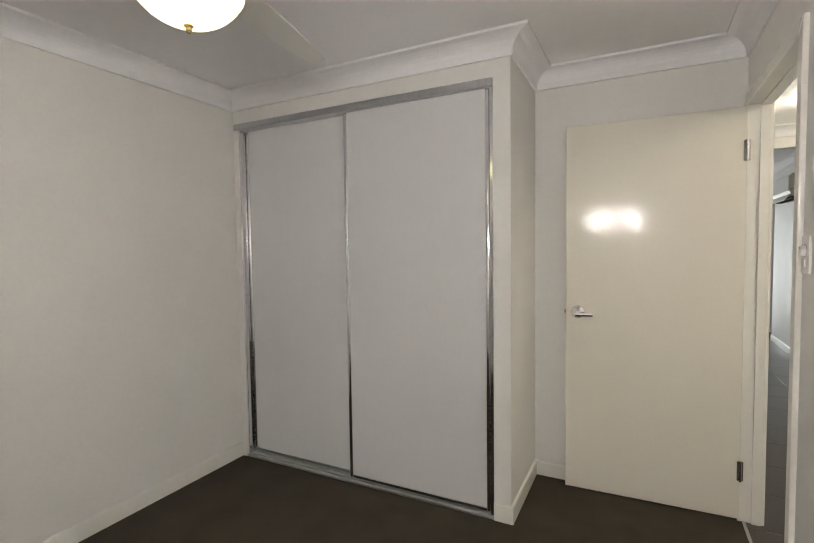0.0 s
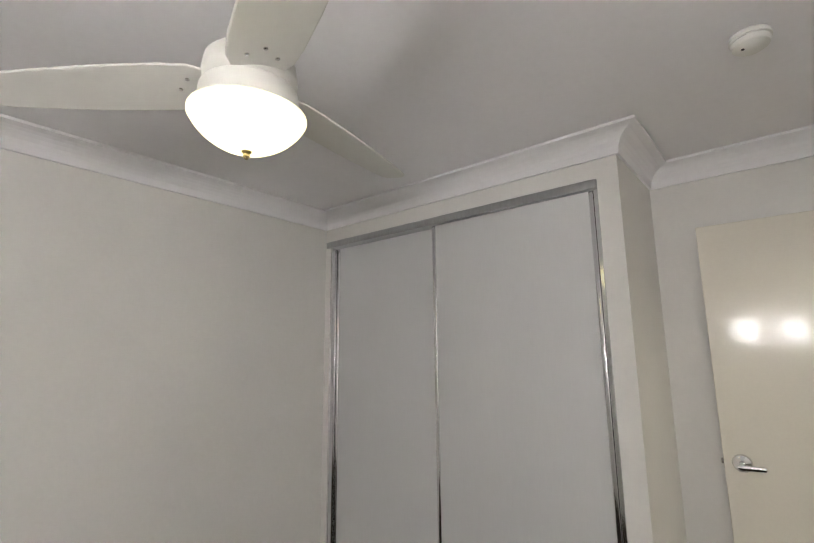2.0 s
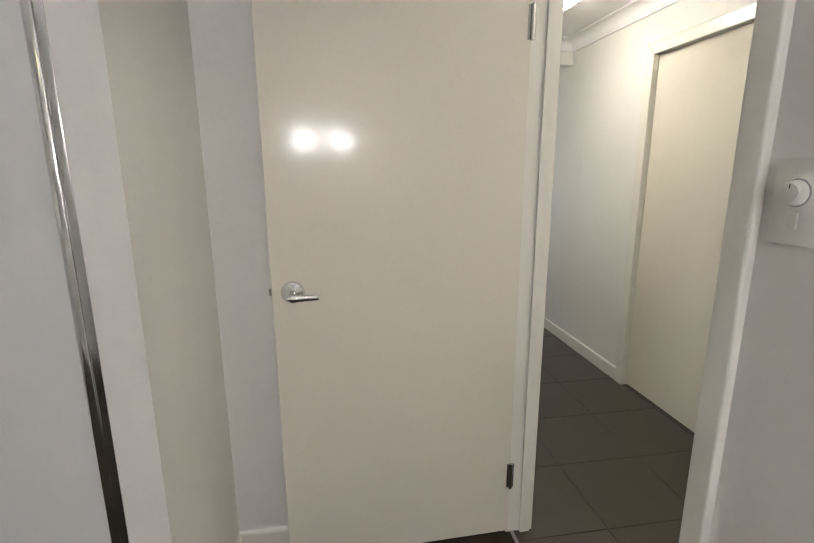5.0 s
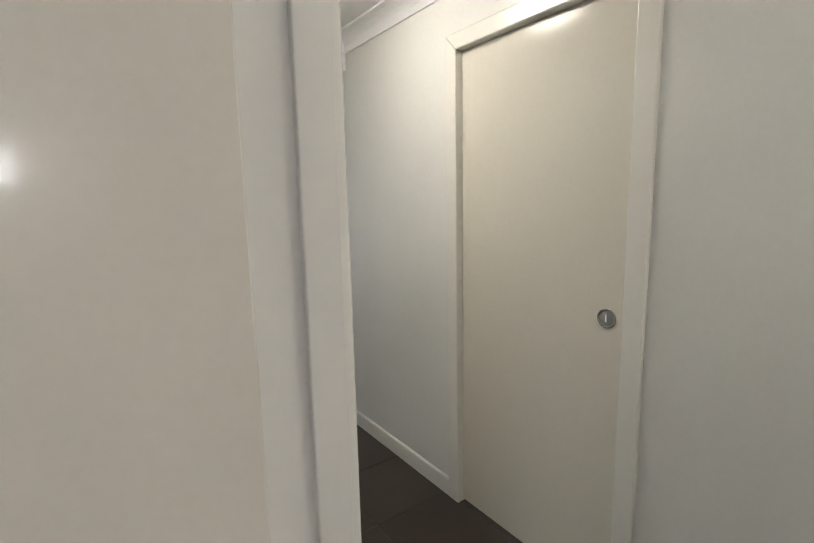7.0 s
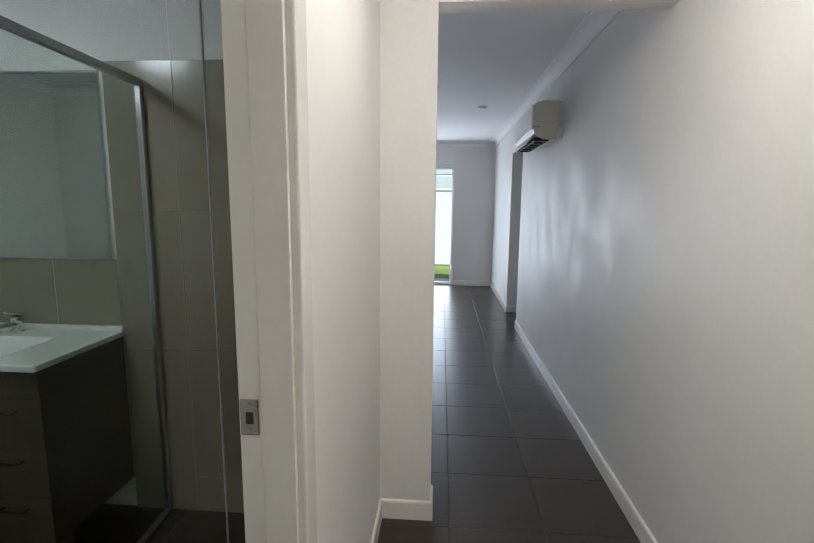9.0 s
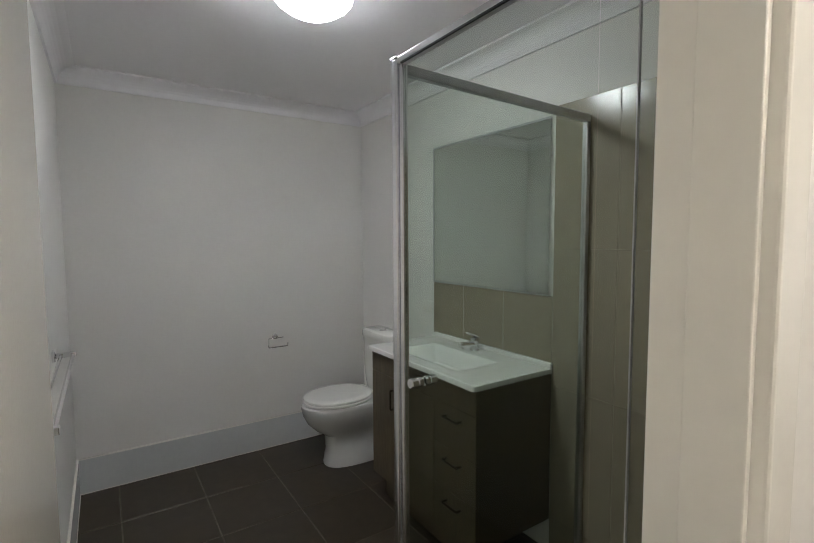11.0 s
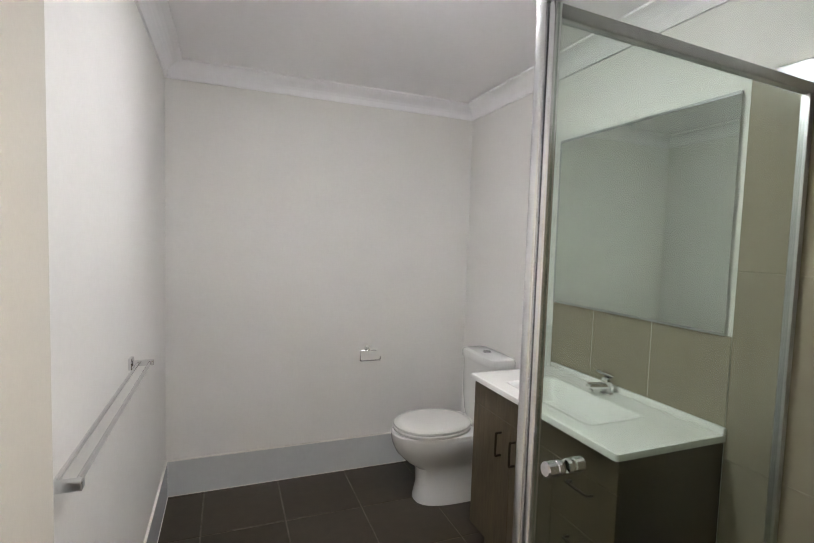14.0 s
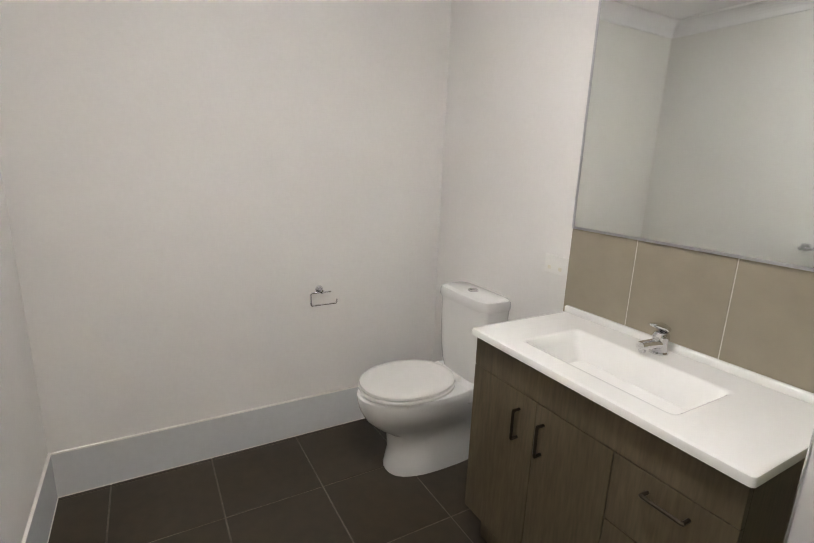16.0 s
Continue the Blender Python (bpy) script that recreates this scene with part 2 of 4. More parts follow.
def sweep(profile, p0, p1, nrm, ends=(0, 0), bm=None):
    """A moulding with a profile of (out, up) along p0 to p1; ends: -1 mitred into an inner corner, 1 round an outer one, 0 square."""
    bm = bm or bmesh.new()
    a, b, nv = Vector(p0), Vector(p1), Vector(nrm)
    d = (b - a).normalized()
    r0 = [bm.verts.new(a + nv * o + Vector((0, 0, u)) - d * o * ends[0]) for o, u in profile]
    r1 = [bm.verts.new(b + nv * o + Vector((0, 0, u)) + d * o * ends[1]) for o, u in profile]
    n = len(profile)
    for i in range(n):
        bm.faces.new((r0[i], r0[(i + 1) % n], r1[(i + 1) % n], r1[i]))
    bm.faces.new(r0[::-1])
    bm.faces.new(r1)
    return bm


SKIRT = [(0, 0), (0.012, 0), (0.012, 0.078), (0.009, 0.086), (0, 0.09)]
COVE = [(0, 0), (0, -0.085), (0.010, -0.085), (0.012, -0.072)] + \
       [(0.012 + 0.066 * (1 - math.cos(a * math.pi / 12)) , -0.072 + 0.060 * math.sin(a * math.pi / 12)) for a in range(1, 6)] + \
       [(0.078, -0.012), (0.090, -0.010), (0.090, 0)]


def skirting(p0, p1, nrm, ends=(-1, -1)):
    ob = setting("baseboard", sweep(SKIRT, p0, p1, nrm, ends), M_TRIM, "white gloss painted timber skirting along the wall foot", "skirting")
    return ob


def cornice(p0, p1, nrm, ends=(-1, -1), size=1.0):
    return setting("trim", sweep([(o * size, u * size) for o, u in COVE], p0, p1, nrm, ends), M_CEIL, "white coved plaster cornice under the ceiling", "cornice")


def pierced(x0, x1, y0, y1, z1, holes):
    """A wall along y in one piece, with rectangular holes (y0, y1, z0, z1)."""
    ys = sorted({y0, y1, *(v for h in holes for v in h[:2])})
    zs = sorted({0.0, z1, *(v for h in holes for v in h[2:])})
    bm = bmesh.new()
    for a, b in zip(ys, ys[1:]):
        for c, d in zip(zs, zs[1:]):
            if not any(h[0] <= a and b <= h[1] and h[2] <= c and d <= h[3] for h in holes):
                abox(bm, x0, x1, a, b, c, d)
    bmesh.ops.remove_doubles(bm, verts=bm.verts[:], dist=1e-5)
    bm.verts.index_update()
    seen = {}
    for f in bm.faces:
        seen.setdefault(frozenset(v.index for v in f.verts), []).append(f)
    bmesh.ops.delete(bm, geom=[f for fs in seen.values() if len(fs) > 1 for f in fs], context="FACES_ONLY")
    return bm


# ---- plan ----
XL, XR, XH = -2.56, 0.318, 0.398         # bedroom left wall, wall to the hall (both faces)
YB, YW, YN = -0.62, 2.160, 2.742        # bedroom back wall, wardrobe front, nook back
YT, YV, XF = 2.912, 4.716, -2.50        # bathroom: towel wall, vanity wall, far wall
HX, HY0, HN = 1.530, 0.3, 4.740         # hall: far wall, closed end, nib face
LY, LX = 10.89, -3.3                    # living room: glass wall, far side
CB, CH, CT, CL = 2.41, 2.35, 2.32, 2.46  # ceilings: bedroom, hall, bathroom, living room
D0, D1, DH = 1.848, 2.675, 2.062        # bedroom doorway
E0, E1, XRB = 2.955, 3.605, 0.296         # bathroom doorway, bathroom side of its wall
S0, S1 = 3.005, 3.770                     # cavity slider opening
ROBE0, ROBE1, ROBEH = -2.515, -0.800, 2.222
NIB = -0.712
SHX, SHY, SHT, SHW = -0.522, 3.787, 1.892, -0.574     # shower screen corner, its top, and where its return meets the wall

# ---- large structure ----
setting("wall_west", box(XL - 0.1, XL, YB - 0.1, YT - 0.1, 0, 2.5), M_WALL, "off-white painted bedroom wall", "wall")
setting("wall_south", box(XL, XR, YB - 0.1, YB, 0, 2.5), M_WALL, "off-white painted bedroom wall", "wall")
bm = bmesh.new()
abox(bm, XL, ROBE0, YW, YN, 0, 2.5)
setting("wall_wardrobe_side", bm, M_WALL, "narrow off-white painted return beside the wardrobe", "wall")
setting("wall_nib", box(ROBE1, NIB, YW, YN, 0, 2.5), M_WALL, "off-white painted nib wall beside the wardrobe", "wall")
setting("wall_wardrobe_head", box(ROBE0, ROBE1, YW, YW + 0.09, ROBEH - 0.012, 2.5), M_WALL, "off-white painted bulkhead over the wardrobe", "wall")
setting("wall_north", box(XL, XRB, YN, YT, 0, 2.5), M_WALL, "off-white painted wall behind the bedroom door", "wall")
setting("wall_hall_west", pierced(XR, XH, HY0 - 1.3, YN, 2.5, [(D0 - 0.018, D1 + 0.018, 0.0, DH + 0.018)]), M_WALL, "off-white painted wall between hall and bedroom with a doorway", "wall")
setting("wall_bath_door", pierced(XRB, XH, YN, HN, 2.5, [(E0 - 0.018, E1 + 0.018, 0.0, DH + 0.018)]), M_WALL, "off-white painted wall between hall and bathroom with a doorway", "wall")
setting("wall_bath_far", box(XF - 0.1, XF, YT - 0.1, YV + 0.14, 0, 2.5), M_WALL, "off-white painted bathroom wall", "wall")
bm = bmesh.new()
abox(bm, XF, XRB, YV, YV + 0.14, 0, 2.5)
abox(bm, XRB, 0.625, HN, YV + 0.14, 0, 2.6)
setting("wall_vanity", bm, M_WALL, "off-white painted bathroom wall ending in a nib at the hall", "wall")
setting("beam", box(0.625, HX, HN + 0.002, YV + 0.138, 2.176, 2.6), M_WALL, "off-white painted dropped beam over the hall opening", "beam")
setting("wall_hall_east", pierced(HX, HX + 0.11, HY0 - 1.3, LY + 0.1, 2.6, [(S0 - 0.018, S1 + 0.018, 0.0, 2.053), (8.121, 8.901, 0.0, 2.06)]), M_HALLWALL, "long off-white satin painted hall wall with faint scuffs", "wall")
setting("wall_hall_end", box(XH, HX, HY0 - 1.4, HY0 - 1.3, 0, 2.6), M_WALL, "off-white painted wall closing the hall", "wall")
bm = bmesh.new()
abox(bm, HX + 0.11, HX + 1.3, 8.02, 8.119, 0, 2.6)
abox(bm, HX + 0.11, HX + 1.3, 8.903, 9.0, 0, 2.6)
abox(bm, HX + 1.2, HX + 1.3, 8.119, 8.903, 0, 2.6)
setting("wall_side_passage", bm, M_WALL, "off-white painted walls of a dim side passage", "wall")
G0, G1, GH = -0.96, 0.843, 2.05
bm = bmesh.new()
abox(bm, LX, G0, LY, LY + 0.2, 0, 2.6)
abox(bm, G0, G1, LY, LY + 0.2, GH, 2.6)
abox(bm, G1, HX, LY, LY + 0.2, 0, 2.6)
setting("wall_living_far", bm, M_WALL, "off-white painted living room wall with a glass door", "wall")
setting("wall_living_west", box(LX - 0.1, LX, YV + 0.14, LY + 0.2, 0, 2.6), M_WALL, "off-white painted living room wall", "wall")
setting("wall_living_south", box(LX, XF - 0.1, YV + 0.04, YV + 0.14, 0, 2.6), M_WALL, "off-white painted living room wall", "wall")
setting("ceiling", box(XL, XR, YB, YN, CB, CB + 0.1), M_CEIL, "flat white painted plaster bedroom ceiling", "ceiling")
setting("ceiling", box(XF, XRB, YT, YV, CT, CT + 0.1), M_CEIL, "flat white painted plaster bathroom ceiling", "ceiling")
setting("ceiling", box(XH, HX, HY0 - 1.3, HN, CH, CH + 0.1), M_CEIL, "flat white painted plaster hall ceiling", "ceiling")
setting("ceiling", box(LX, HX, YV + 0.14, LY, CL, CL + 0.1), M_CEIL, "flat white painted plaster living room ceiling", "ceiling")
setting("ceiling", box(HX + 0.11, HX + 1.2, 8.119, 8.903, CL, CL + 0.1), M_CEIL, "flat white plaster ceiling of the side passage", "ceiling")
setting("floor", box(XL, XR + 0.012, YB, YN, -0.1, 0.0), M_CARPET, "dark brown short-pile bedroom carpet", "carpet")
setting("floor_hall", box(XR + 0.012, HX + 0.11, HY0 - 1.3, YV + 0.14, -0.1, -0.003), M_GROUT, "dark tiled hall floor with grey grout joints", "floor")
setting("floor_living", box(LX, HX + 0.11, YV + 0.14, LY + 0.2, -0.1, -0.003), M_GROUT, "dark tiled living room floor with grey grout joints", "floor")
setting("floor_passage", box(HX + 0.11, HX + 1.2, 8.119, 8.903, -0.1, -0.002), M_TILE, "dark tiled floor of the side passage", "floor")
setting("floor_bath", box(XF, XR + 0.012, YT, YV, -0.1, -0.0025), M_BGROUT, "dark tiled bathroom floor with grey grout joints", "floor")
setting("ground", box(-60, 60, LY + 0.2, 140, -0.25, -0.12), M_GRASS, "bright green lawn outside the glass door", "lawn")
setting("pavement", box(-3, 3, LY + 0.2, LY + 1.1, -0.12, -0.06), M_PAVE, "pale concrete path outside the glass door", "path")

# cornices and skirtings
for a, b, n, e in (((XL, YB), (XL, YW), (1, 0), (-1, -1)), ((XL, YW), (NIB, YW), (0, -1), (-1, 1)), ((NIB, YW), (NIB, YN), (1, 0), (1, -1)),
                   ((NIB, YN), (XR, YN), (0, -1), (-1, -1)), ((XR, YB), (XR, YN), (-1, 0), (-1, -1)), ((XL, YB), (XR, YB), (0, 1), (-1, -1))):
    cornice((*a, CB), (*b, CB), (*n, 0), e, 1.18)
for a, b, n, e in (((XF, YT), (XF, YV), (1, 0), (-1, -1)), ((XF, YT), (XRB, YT), (0, 1), (-1, -1)), ((XF, YV), (XRB, YV), (0, -1), (-1, -1)), ((XRB, YT), (XRB, YV), (-1, 0), (-1, -1))):
    cornice((*a, CT), (*b, CT), (*n, 0), e)
for a, b, n in (((XH, HY0 - 1.3), (XH, HN), (1, 0)), ((HX, HY0 - 1.3), (HX, HN), (-1, 0)), ((XH, HN), (HX, HN), (0, -1)), ((XH, HY0 - 1.3), (HX, HY0 - 1.3), (0, 1))):
    cornice((*a, CH), (*b, CH), (*n, 0))
for a, b, n in (((LX, YV + 0.14), (LX, LY), (1, 0)), ((LX, LY), (HX, LY), (0, -1)), ((HX, YV + 0.14), (HX, LY), (-1, 0)), ((LX, YV + 0.14), (HX, YV + 0.14), (0, 1))):
    cornice((*a, CL), (*b, CL), (*n, 0))
for a, b, n, e in (((XL, YB), (XL, YW), (1, 0), (-1, -1)), ((XL, YW), (ROBE0, YW), (0, -1), (-1, 0)), ((ROBE1 + 0.002, YW), (NIB, YW), (0, -1), (0, 1)),
                   ((NIB, YW), (NIB, YN), (1, 0), (1, -1)), ((NIB, YN), (XR, YN), (0, -1), (-1, -1)), ((XR, YB), (XR, D0 - 0.068), (-1, 0), (-1, 0)),
                   ((XL, YB), (XR, YB), (0, 1), (-1, -1)),
                   ((XH, HY0 - 1.3), (XH, D0 - 0.068), (1, 0), (-1, 0)), ((XH, D1 + 0.068), (XH, E0 - 0.068), (1, 0), (0, 0)), ((XH, E1 + 0.068), (XH, HN), (1, 0), (0, -1)),
                   ((XH, HN), (0.625, HN), (0, -1), (-1, 1)), ((0.625, HN), (0.625, YV + 0.14), (1, 0), (1, 1)), ((XF, YV + 0.14), (0.625, YV + 0.14), (0, 1), (0, 1)),
                   ((HX, HY0 - 1.3), (HX, S0 - 0.066), (-1, 0), (-1, 0)), ((HX, S1 + 0.066), (HX, 8.121), (-1, 0), (0, 0)), ((HX, 8.901), (HX, LY), (-1, 0), (0, -1)),
                   ((G1 + 0.01, LY), (HX, LY), (0, -1), (0, -1)), ((LX, LY), (G0 - 0.01, LY), (0, -1), (-1, 0)), ((LX, YV + 0.14), (LX, LY), (1, 0), (-1, -1)),
                   ((HX, 8.903), (HX + 1.2, 8.903), (0, -1), (0, 0))):
    skirting((*a, 0), (*b, 0), (*n, 0), e)


# ---- doorways ----
def architrave(x, side, y0, y1, h, w=0.066, t=0.016):
    """Three mitred boards round a doorway in a wall of constant x; side: the way out of the wall."""
    def board(pts):
        bm = bmesh.new()
        lo = [bm.verts.new((x, p, z)) for p, z in pts]
        hi = [bm.verts.new((x + side * t, p, z)) for p, z in pts]
        n = len(pts)
        for i in range(n):
            bm.faces.new((lo[i], lo[(i + 1) % n], hi[(i + 1) % n], hi[i]))
        bm.faces.new(lo), bm.faces.new(hi)
        bmesh.ops.bevel(bm, geom=[e for e in bm.edges if all(abs(v.co.x - x) > t / 2 for v in e.verts)], offset=min(0.005, t * 0.45), segments=3, profile=0.5, affect="EDGES")
        return bm
    holder = thing("trim", "white gloss painted architrave round the doorway", "architrave", (x, y0, 0), kind="structure")
    part("architrave_board", board([(y0 - w, 0), (y0, 0), (y0, h), (y0 - w, h + w)]), M_TRIM, holder)
    part("architrave_board", board([(y1, 0), (y1 + w, 0), (y1 + w, h + w), (y1, h)]), M_TRIM, holder)
    part("architrave_board", board([(y0, h), (y1, h), (y1 + w, h + w), (y0 - w, h + w)]), M_TRIM, holder)
    return holder


def lining(x0, x1, y0, y1, h, stop_x0, stop_x1):
    holder = thing("trim", "white gloss painted door jamb lining with a stop bead", "door jamb", (x0, y0, 0), kind="structure")
    part("jamb", box(x0 - 0.002, x1 + 0.002, y0 - 0.018, y0, 0, h, 0.002), M_TRIM, holder)
    part("jamb", box(x0 - 0.002, x1 + 0.002, y1, y1 + 0.018, 0, h, 0.002), M_TRIM, holder)
    part("jamb_head", box(x0 - 0.002, x1 + 0.002, y0 - 0.018, y1 + 0.018, h, h + 0.018, 0.002), M_TRIM, holder)
    if stop_x1 > stop_x0:
        part("door_stop", box(stop_x0, stop_x1, y0, y0 + 0.011, 0, h - 0.011, 0.002), M_TRIM, holder)
        part("door_stop", box(stop_x0, stop_x1, y1 - 0.011, y1, 0, h - 0.011, 0.002), M_TRIM, holder)
        part("door_stop", box(stop_x0, stop_x1, y0, y1, h - 0.011, h, 0.002), M_TRIM, holder)
    return holder


architrave(XR, -1, D0, D1, DH, 0.05)
architrave(XH, 1, D0, D1, DH)
lining(XR, XH, D0, D1, DH, XR + 0.040, XH)
architrave(XH, 1, E0, E1, DH)
architrave(XRB, -1, E0, E1, DH, 0.030, 0.0045)
lining(XRB, XH, E0, E1, DH, XRB + 0.040, XH)
strike = thing("strike_plate", "satin steel latch strike plate let into the jamb", "strike plate", (XRB + 0.02, E1, 1.02))
part("plate", box(XRB - 0.001, XRB + 0.034, E1 - 0.0045, E1 - 0.0005, 0.988, 1.056, 0.0015), M_STEEL, strike)
# no hole is cut: a dark patch gives the latch hole's shade
part("latch_hole", box(XRB + 0.010, XRB + 0.024, E1 - 0.0052, E1 - 0.004, 1.010, 1.032, 0.0002), M_DARK, strike)
part("screw", lathe([(0.004, 0), (0.004, 0.0012), (0.002, 0.0016)], (XRB + 0.017, E1 - 0.0062, 1.046), 10, "y"), M_STEEL, strike)
part("screw", lathe([(0.004, 0), (0.004, 0.0012), (0.002, 0.0016)], (XRB + 0.017, E1 - 0.0062, 0.997), 10, "y"), M_STEEL, strike)
architrave(HX, -1, S0, S1, 2.035)
lining(HX, HX + 0.11, S0, S1, 2.035, 0, 0)


def hinge(parent, x, y, z):
    h = part("hinge", box(x - 0.014, x + 0.013, y - 0.0045, y - 0.0005, z - 0.05, z + 0.05, 0.0015), M_STEEL, parent, "satin steel butt hinge")
    part("knuckle", lathe([(0.006, -0.052), (0.0065, -0.05), (0.0065, 0.05), (0.006, 0.052)], (x, y - 0.007, z), 12), M_STEEL, h)
    return h


def lever(parent, x, y, z, reach=1):
    h = part("handle", lathe([(0.036, 0), (0.0365, -0.006), (0.032, -0.014), (0.018, -0.018), (0.012, -0.022), (0.011, -0.045), (0.0105, -0.05)], (x, y, z), 36, "y"), M_CHROME, parent, "chrome lever handle on a round rose", smooth=True)
    rings = []
    for i, (dx, w, d) in enumerate(((-0.014, 0.010, 0.007), (0.0, 0.014, 0.009), (0.02, 0.012, 0.008), (0.042, 0.0105, 0.006), (0.062, 0.010, 0.0055), (0.076, 0.009, 0.005), (0.081, 0.007, 0.004))):
        rings.append([(x + reach * dx, y - 0.048 + d * math.cos(2 * math.pi * k / 16), z - 0.010 + w * math.sin(2 * math.pi * k / 16)) for k in range(16)])
    part("lever", loft(rings), M_CHROME, h, smooth=True)
    return h


# bedroom door, standing open against the nook
bd = thing("door_bedroom", "cream-white flush bedroom door standing open on steel hinges", "door", (0.322, 2.66, 0), kind="structure")
part("leaf", box(-0.513, 0.318, 2.664, 2.699, 0.012, 2.056, 0.002), M_DOOR, bd)
for z in (0.26, 1.845):
    hinge(bd, 0.318, 2.664, z)
lever(bd, -0.447, 2.664, 1.026)
part("latch_plate", box(-0.5145, -0.5125, 2.672, 2.691, 0.994, 1.054, 0.0005), M_STEEL, bd)
part("latch_bolt", box(-0.523, -0.514, 2.676, 2.687, 1.014, 1.036, 0.002), M_STEEL, bd)
bd.matrix_world = Matrix.Translation((0.313, 2.666, 0)) @ pose(0, 0, 0, 0, 0, 1.4)

# bathroom door, standing open along the towel wall
bh = thing("door_bathroom", "cream-white flush bathroom door standing open along the wall", "door", (0.318, 2.97, 0), kind="structure")
part("leaf", box(-0.535, 0.316, 2.968, 3.003, 0.012, 2.022, 0.002), M_DOOR, bh)
for z in (0.26, 1.845):
    hinge(bh, 0.316, 2.968, z)
bh.matrix_world = Matrix.Translation((0.318, 2.97, 0)) @ pose(0, 0, 0, 0, 0, 1.0)

# cavity slider in the hall
sd = thing("sliding_door", "closed cream-white cavity sliding door with a round flush pull", "door", (HX + 0.04, S0, 0), kind="structure")
part("leaf", box(HX + 0.020, HX + 0.055, S0 + 0.001, S1 - 0.001, 0.012, 2.032, 0.002), M_DOOR, sd)
fp = part("flush_pull", lathe([(0.033, 0.001), (0.033, -0.003), (0.030, -0.004), (0.026, -0.003), (0.024, 0.0)], (HX + 0.020, S0 + 0.070, 1.036), 36, "x"), M_STEEL, sd, "round satin steel flush pull")
part("pull_cup", lathe([(0.0235, -0.0012), (0.02, -0.0008), (0.006, -0.0006)], (HX + 0.020, S0 + 0.070, 1.036), 30, "x"), M_ALU, fp)
part("latch_turn", box(HX + 0.0135, HX + 0.0195, S0 + 0.067, S0 + 0.073, 1.022, 1.05, 0.002), M_CHROME, fp)

# ---- bedroom things ----
robe = thing("sliding_wardrobe", "built-in wardrobe with two white sliding doors in chrome frames", "wardrobe", (-1.65, YW, 0))
part("top_track", box(ROBE0 - 0.03, ROBE1, YW - 0.014, YW + 0.075, 2.182, ROBEH, 0.003), M_ALU, robe, "grey aluminium top track")
bt = part("bottom_track", box(ROBE0, ROBE1, YW - 0.012, YW + 0.085, 0.001, 0.014, 0.003), M_ALU, robe, "aluminium bottom track")
part("track_rail", box(ROBE0, ROBE1, YW + 0.006, YW + 0.010, 0.013, 0.024), M_ALU, bt)
part("track_rail", box(ROBE0, ROBE1, YW + 0.044, YW + 0.048, 0.013, 0.024), M_ALU, bt)
part("side_channel", box(ROBE1 - 0.018, ROBE1 - 0.001, YW + 0.0, YW + 0.08, 0.014, 2.182, 0.002), M_CHROME, robe, "chrome side channel")
part("side_channel", box(ROBE0 + 0.001, ROBE0 + 0.016, YW + 0.0, YW + 0.08, 0.014, 2.182, 0.002), M_CHROME, robe, "chrome side channel")
for x0, x1, y in ((ROBE0 + 0.018, -1.64, YW + 0.046), (-1.69, ROBE1 - 0.020, YW + 0.008)):
    dp = part("sliding_panel", box(x0 + 0.008, x1 - 0.008, y + 0.004, y + 0.014, 0.030, 2.180), M_ROBE, robe)
    for a, b in ((x0, x0 + 0.022), (x1 - 0.022, x1)):
        part("stile", box(a, b, y - 0.004, y + 0.022, 0.026, 2.180, 0.006, 3), M_CHROME, dp, "polished chrome stile", smooth=True)
    part("bottom_rail", box(x0 + 0.022, x1 - 0.022, y, y + 0.018, 0.026, 0.046, 0.003), M_CHROME, dp)

FX, FY, FZ = -1.151, 0.721, 2.118
fan = thing("ceiling_fan", "white three-blade ceiling fan with a lit frosted glass bowl", "ceiling fan", (FX, FY, CB))
part("canopy", lathe([(0.066, 0), (0.066, -0.012), (0.05, -0.05), (0.02, -0.06)], (FX, FY, CB), 32), M_PLASTIC, fan, smooth=True)
part("downrod", lathe([(0.011, CB - 0.05), (0.011, FZ + 0.075)], (FX, FY, 0), 16), M_PLASTIC, fan)
part("motor_housing", lathe([(0.03, 0.082), (0.085, 0.075), (0.105, 0.055), (0.11, 0.020), (0.11, 0.012), (0.095, -0.008)], (FX, FY, FZ), 40), M_PLASTIC, fan, smooth=True)
lh = part("light_housing", lathe([(0.095, -0.008), (0.108, -0.013), (0.113, -0.020), (0.114, -0.066), (0.110, -0.0715)], (FX, FY, FZ), 40), M_PLASTIC, fan, smooth=True)
part("collar", lathe([(0.1145, -0.0605), (0.1175, -0.0625), (0.1175, -0.0695), (0.1145, -0.0715)], (FX, FY, FZ), 40), M_PLASTIC, lh, smooth=True)
# ring added to block the bowl's upward glow from the blades
part("bowl_ring", lathe([(0.112, -0.0718), (0.129, -0.0722), (0.134, -0.0740), (0.133, -0.0765), (0.112, -0.0765)], (FX, FY, FZ), 48), M_PLASTIC, fan, "white ring added over the bowl to keep its light off the blades", smooth=True)
part("bowl", lathe([(0.131, -0.077), (0.1345, -0.0785)] + cap(0.134, 0.080, -0.082, 14), (FX, FY, FZ), 48), M_BOWL, fan, "lit frosted glass bowl", smooth=True)
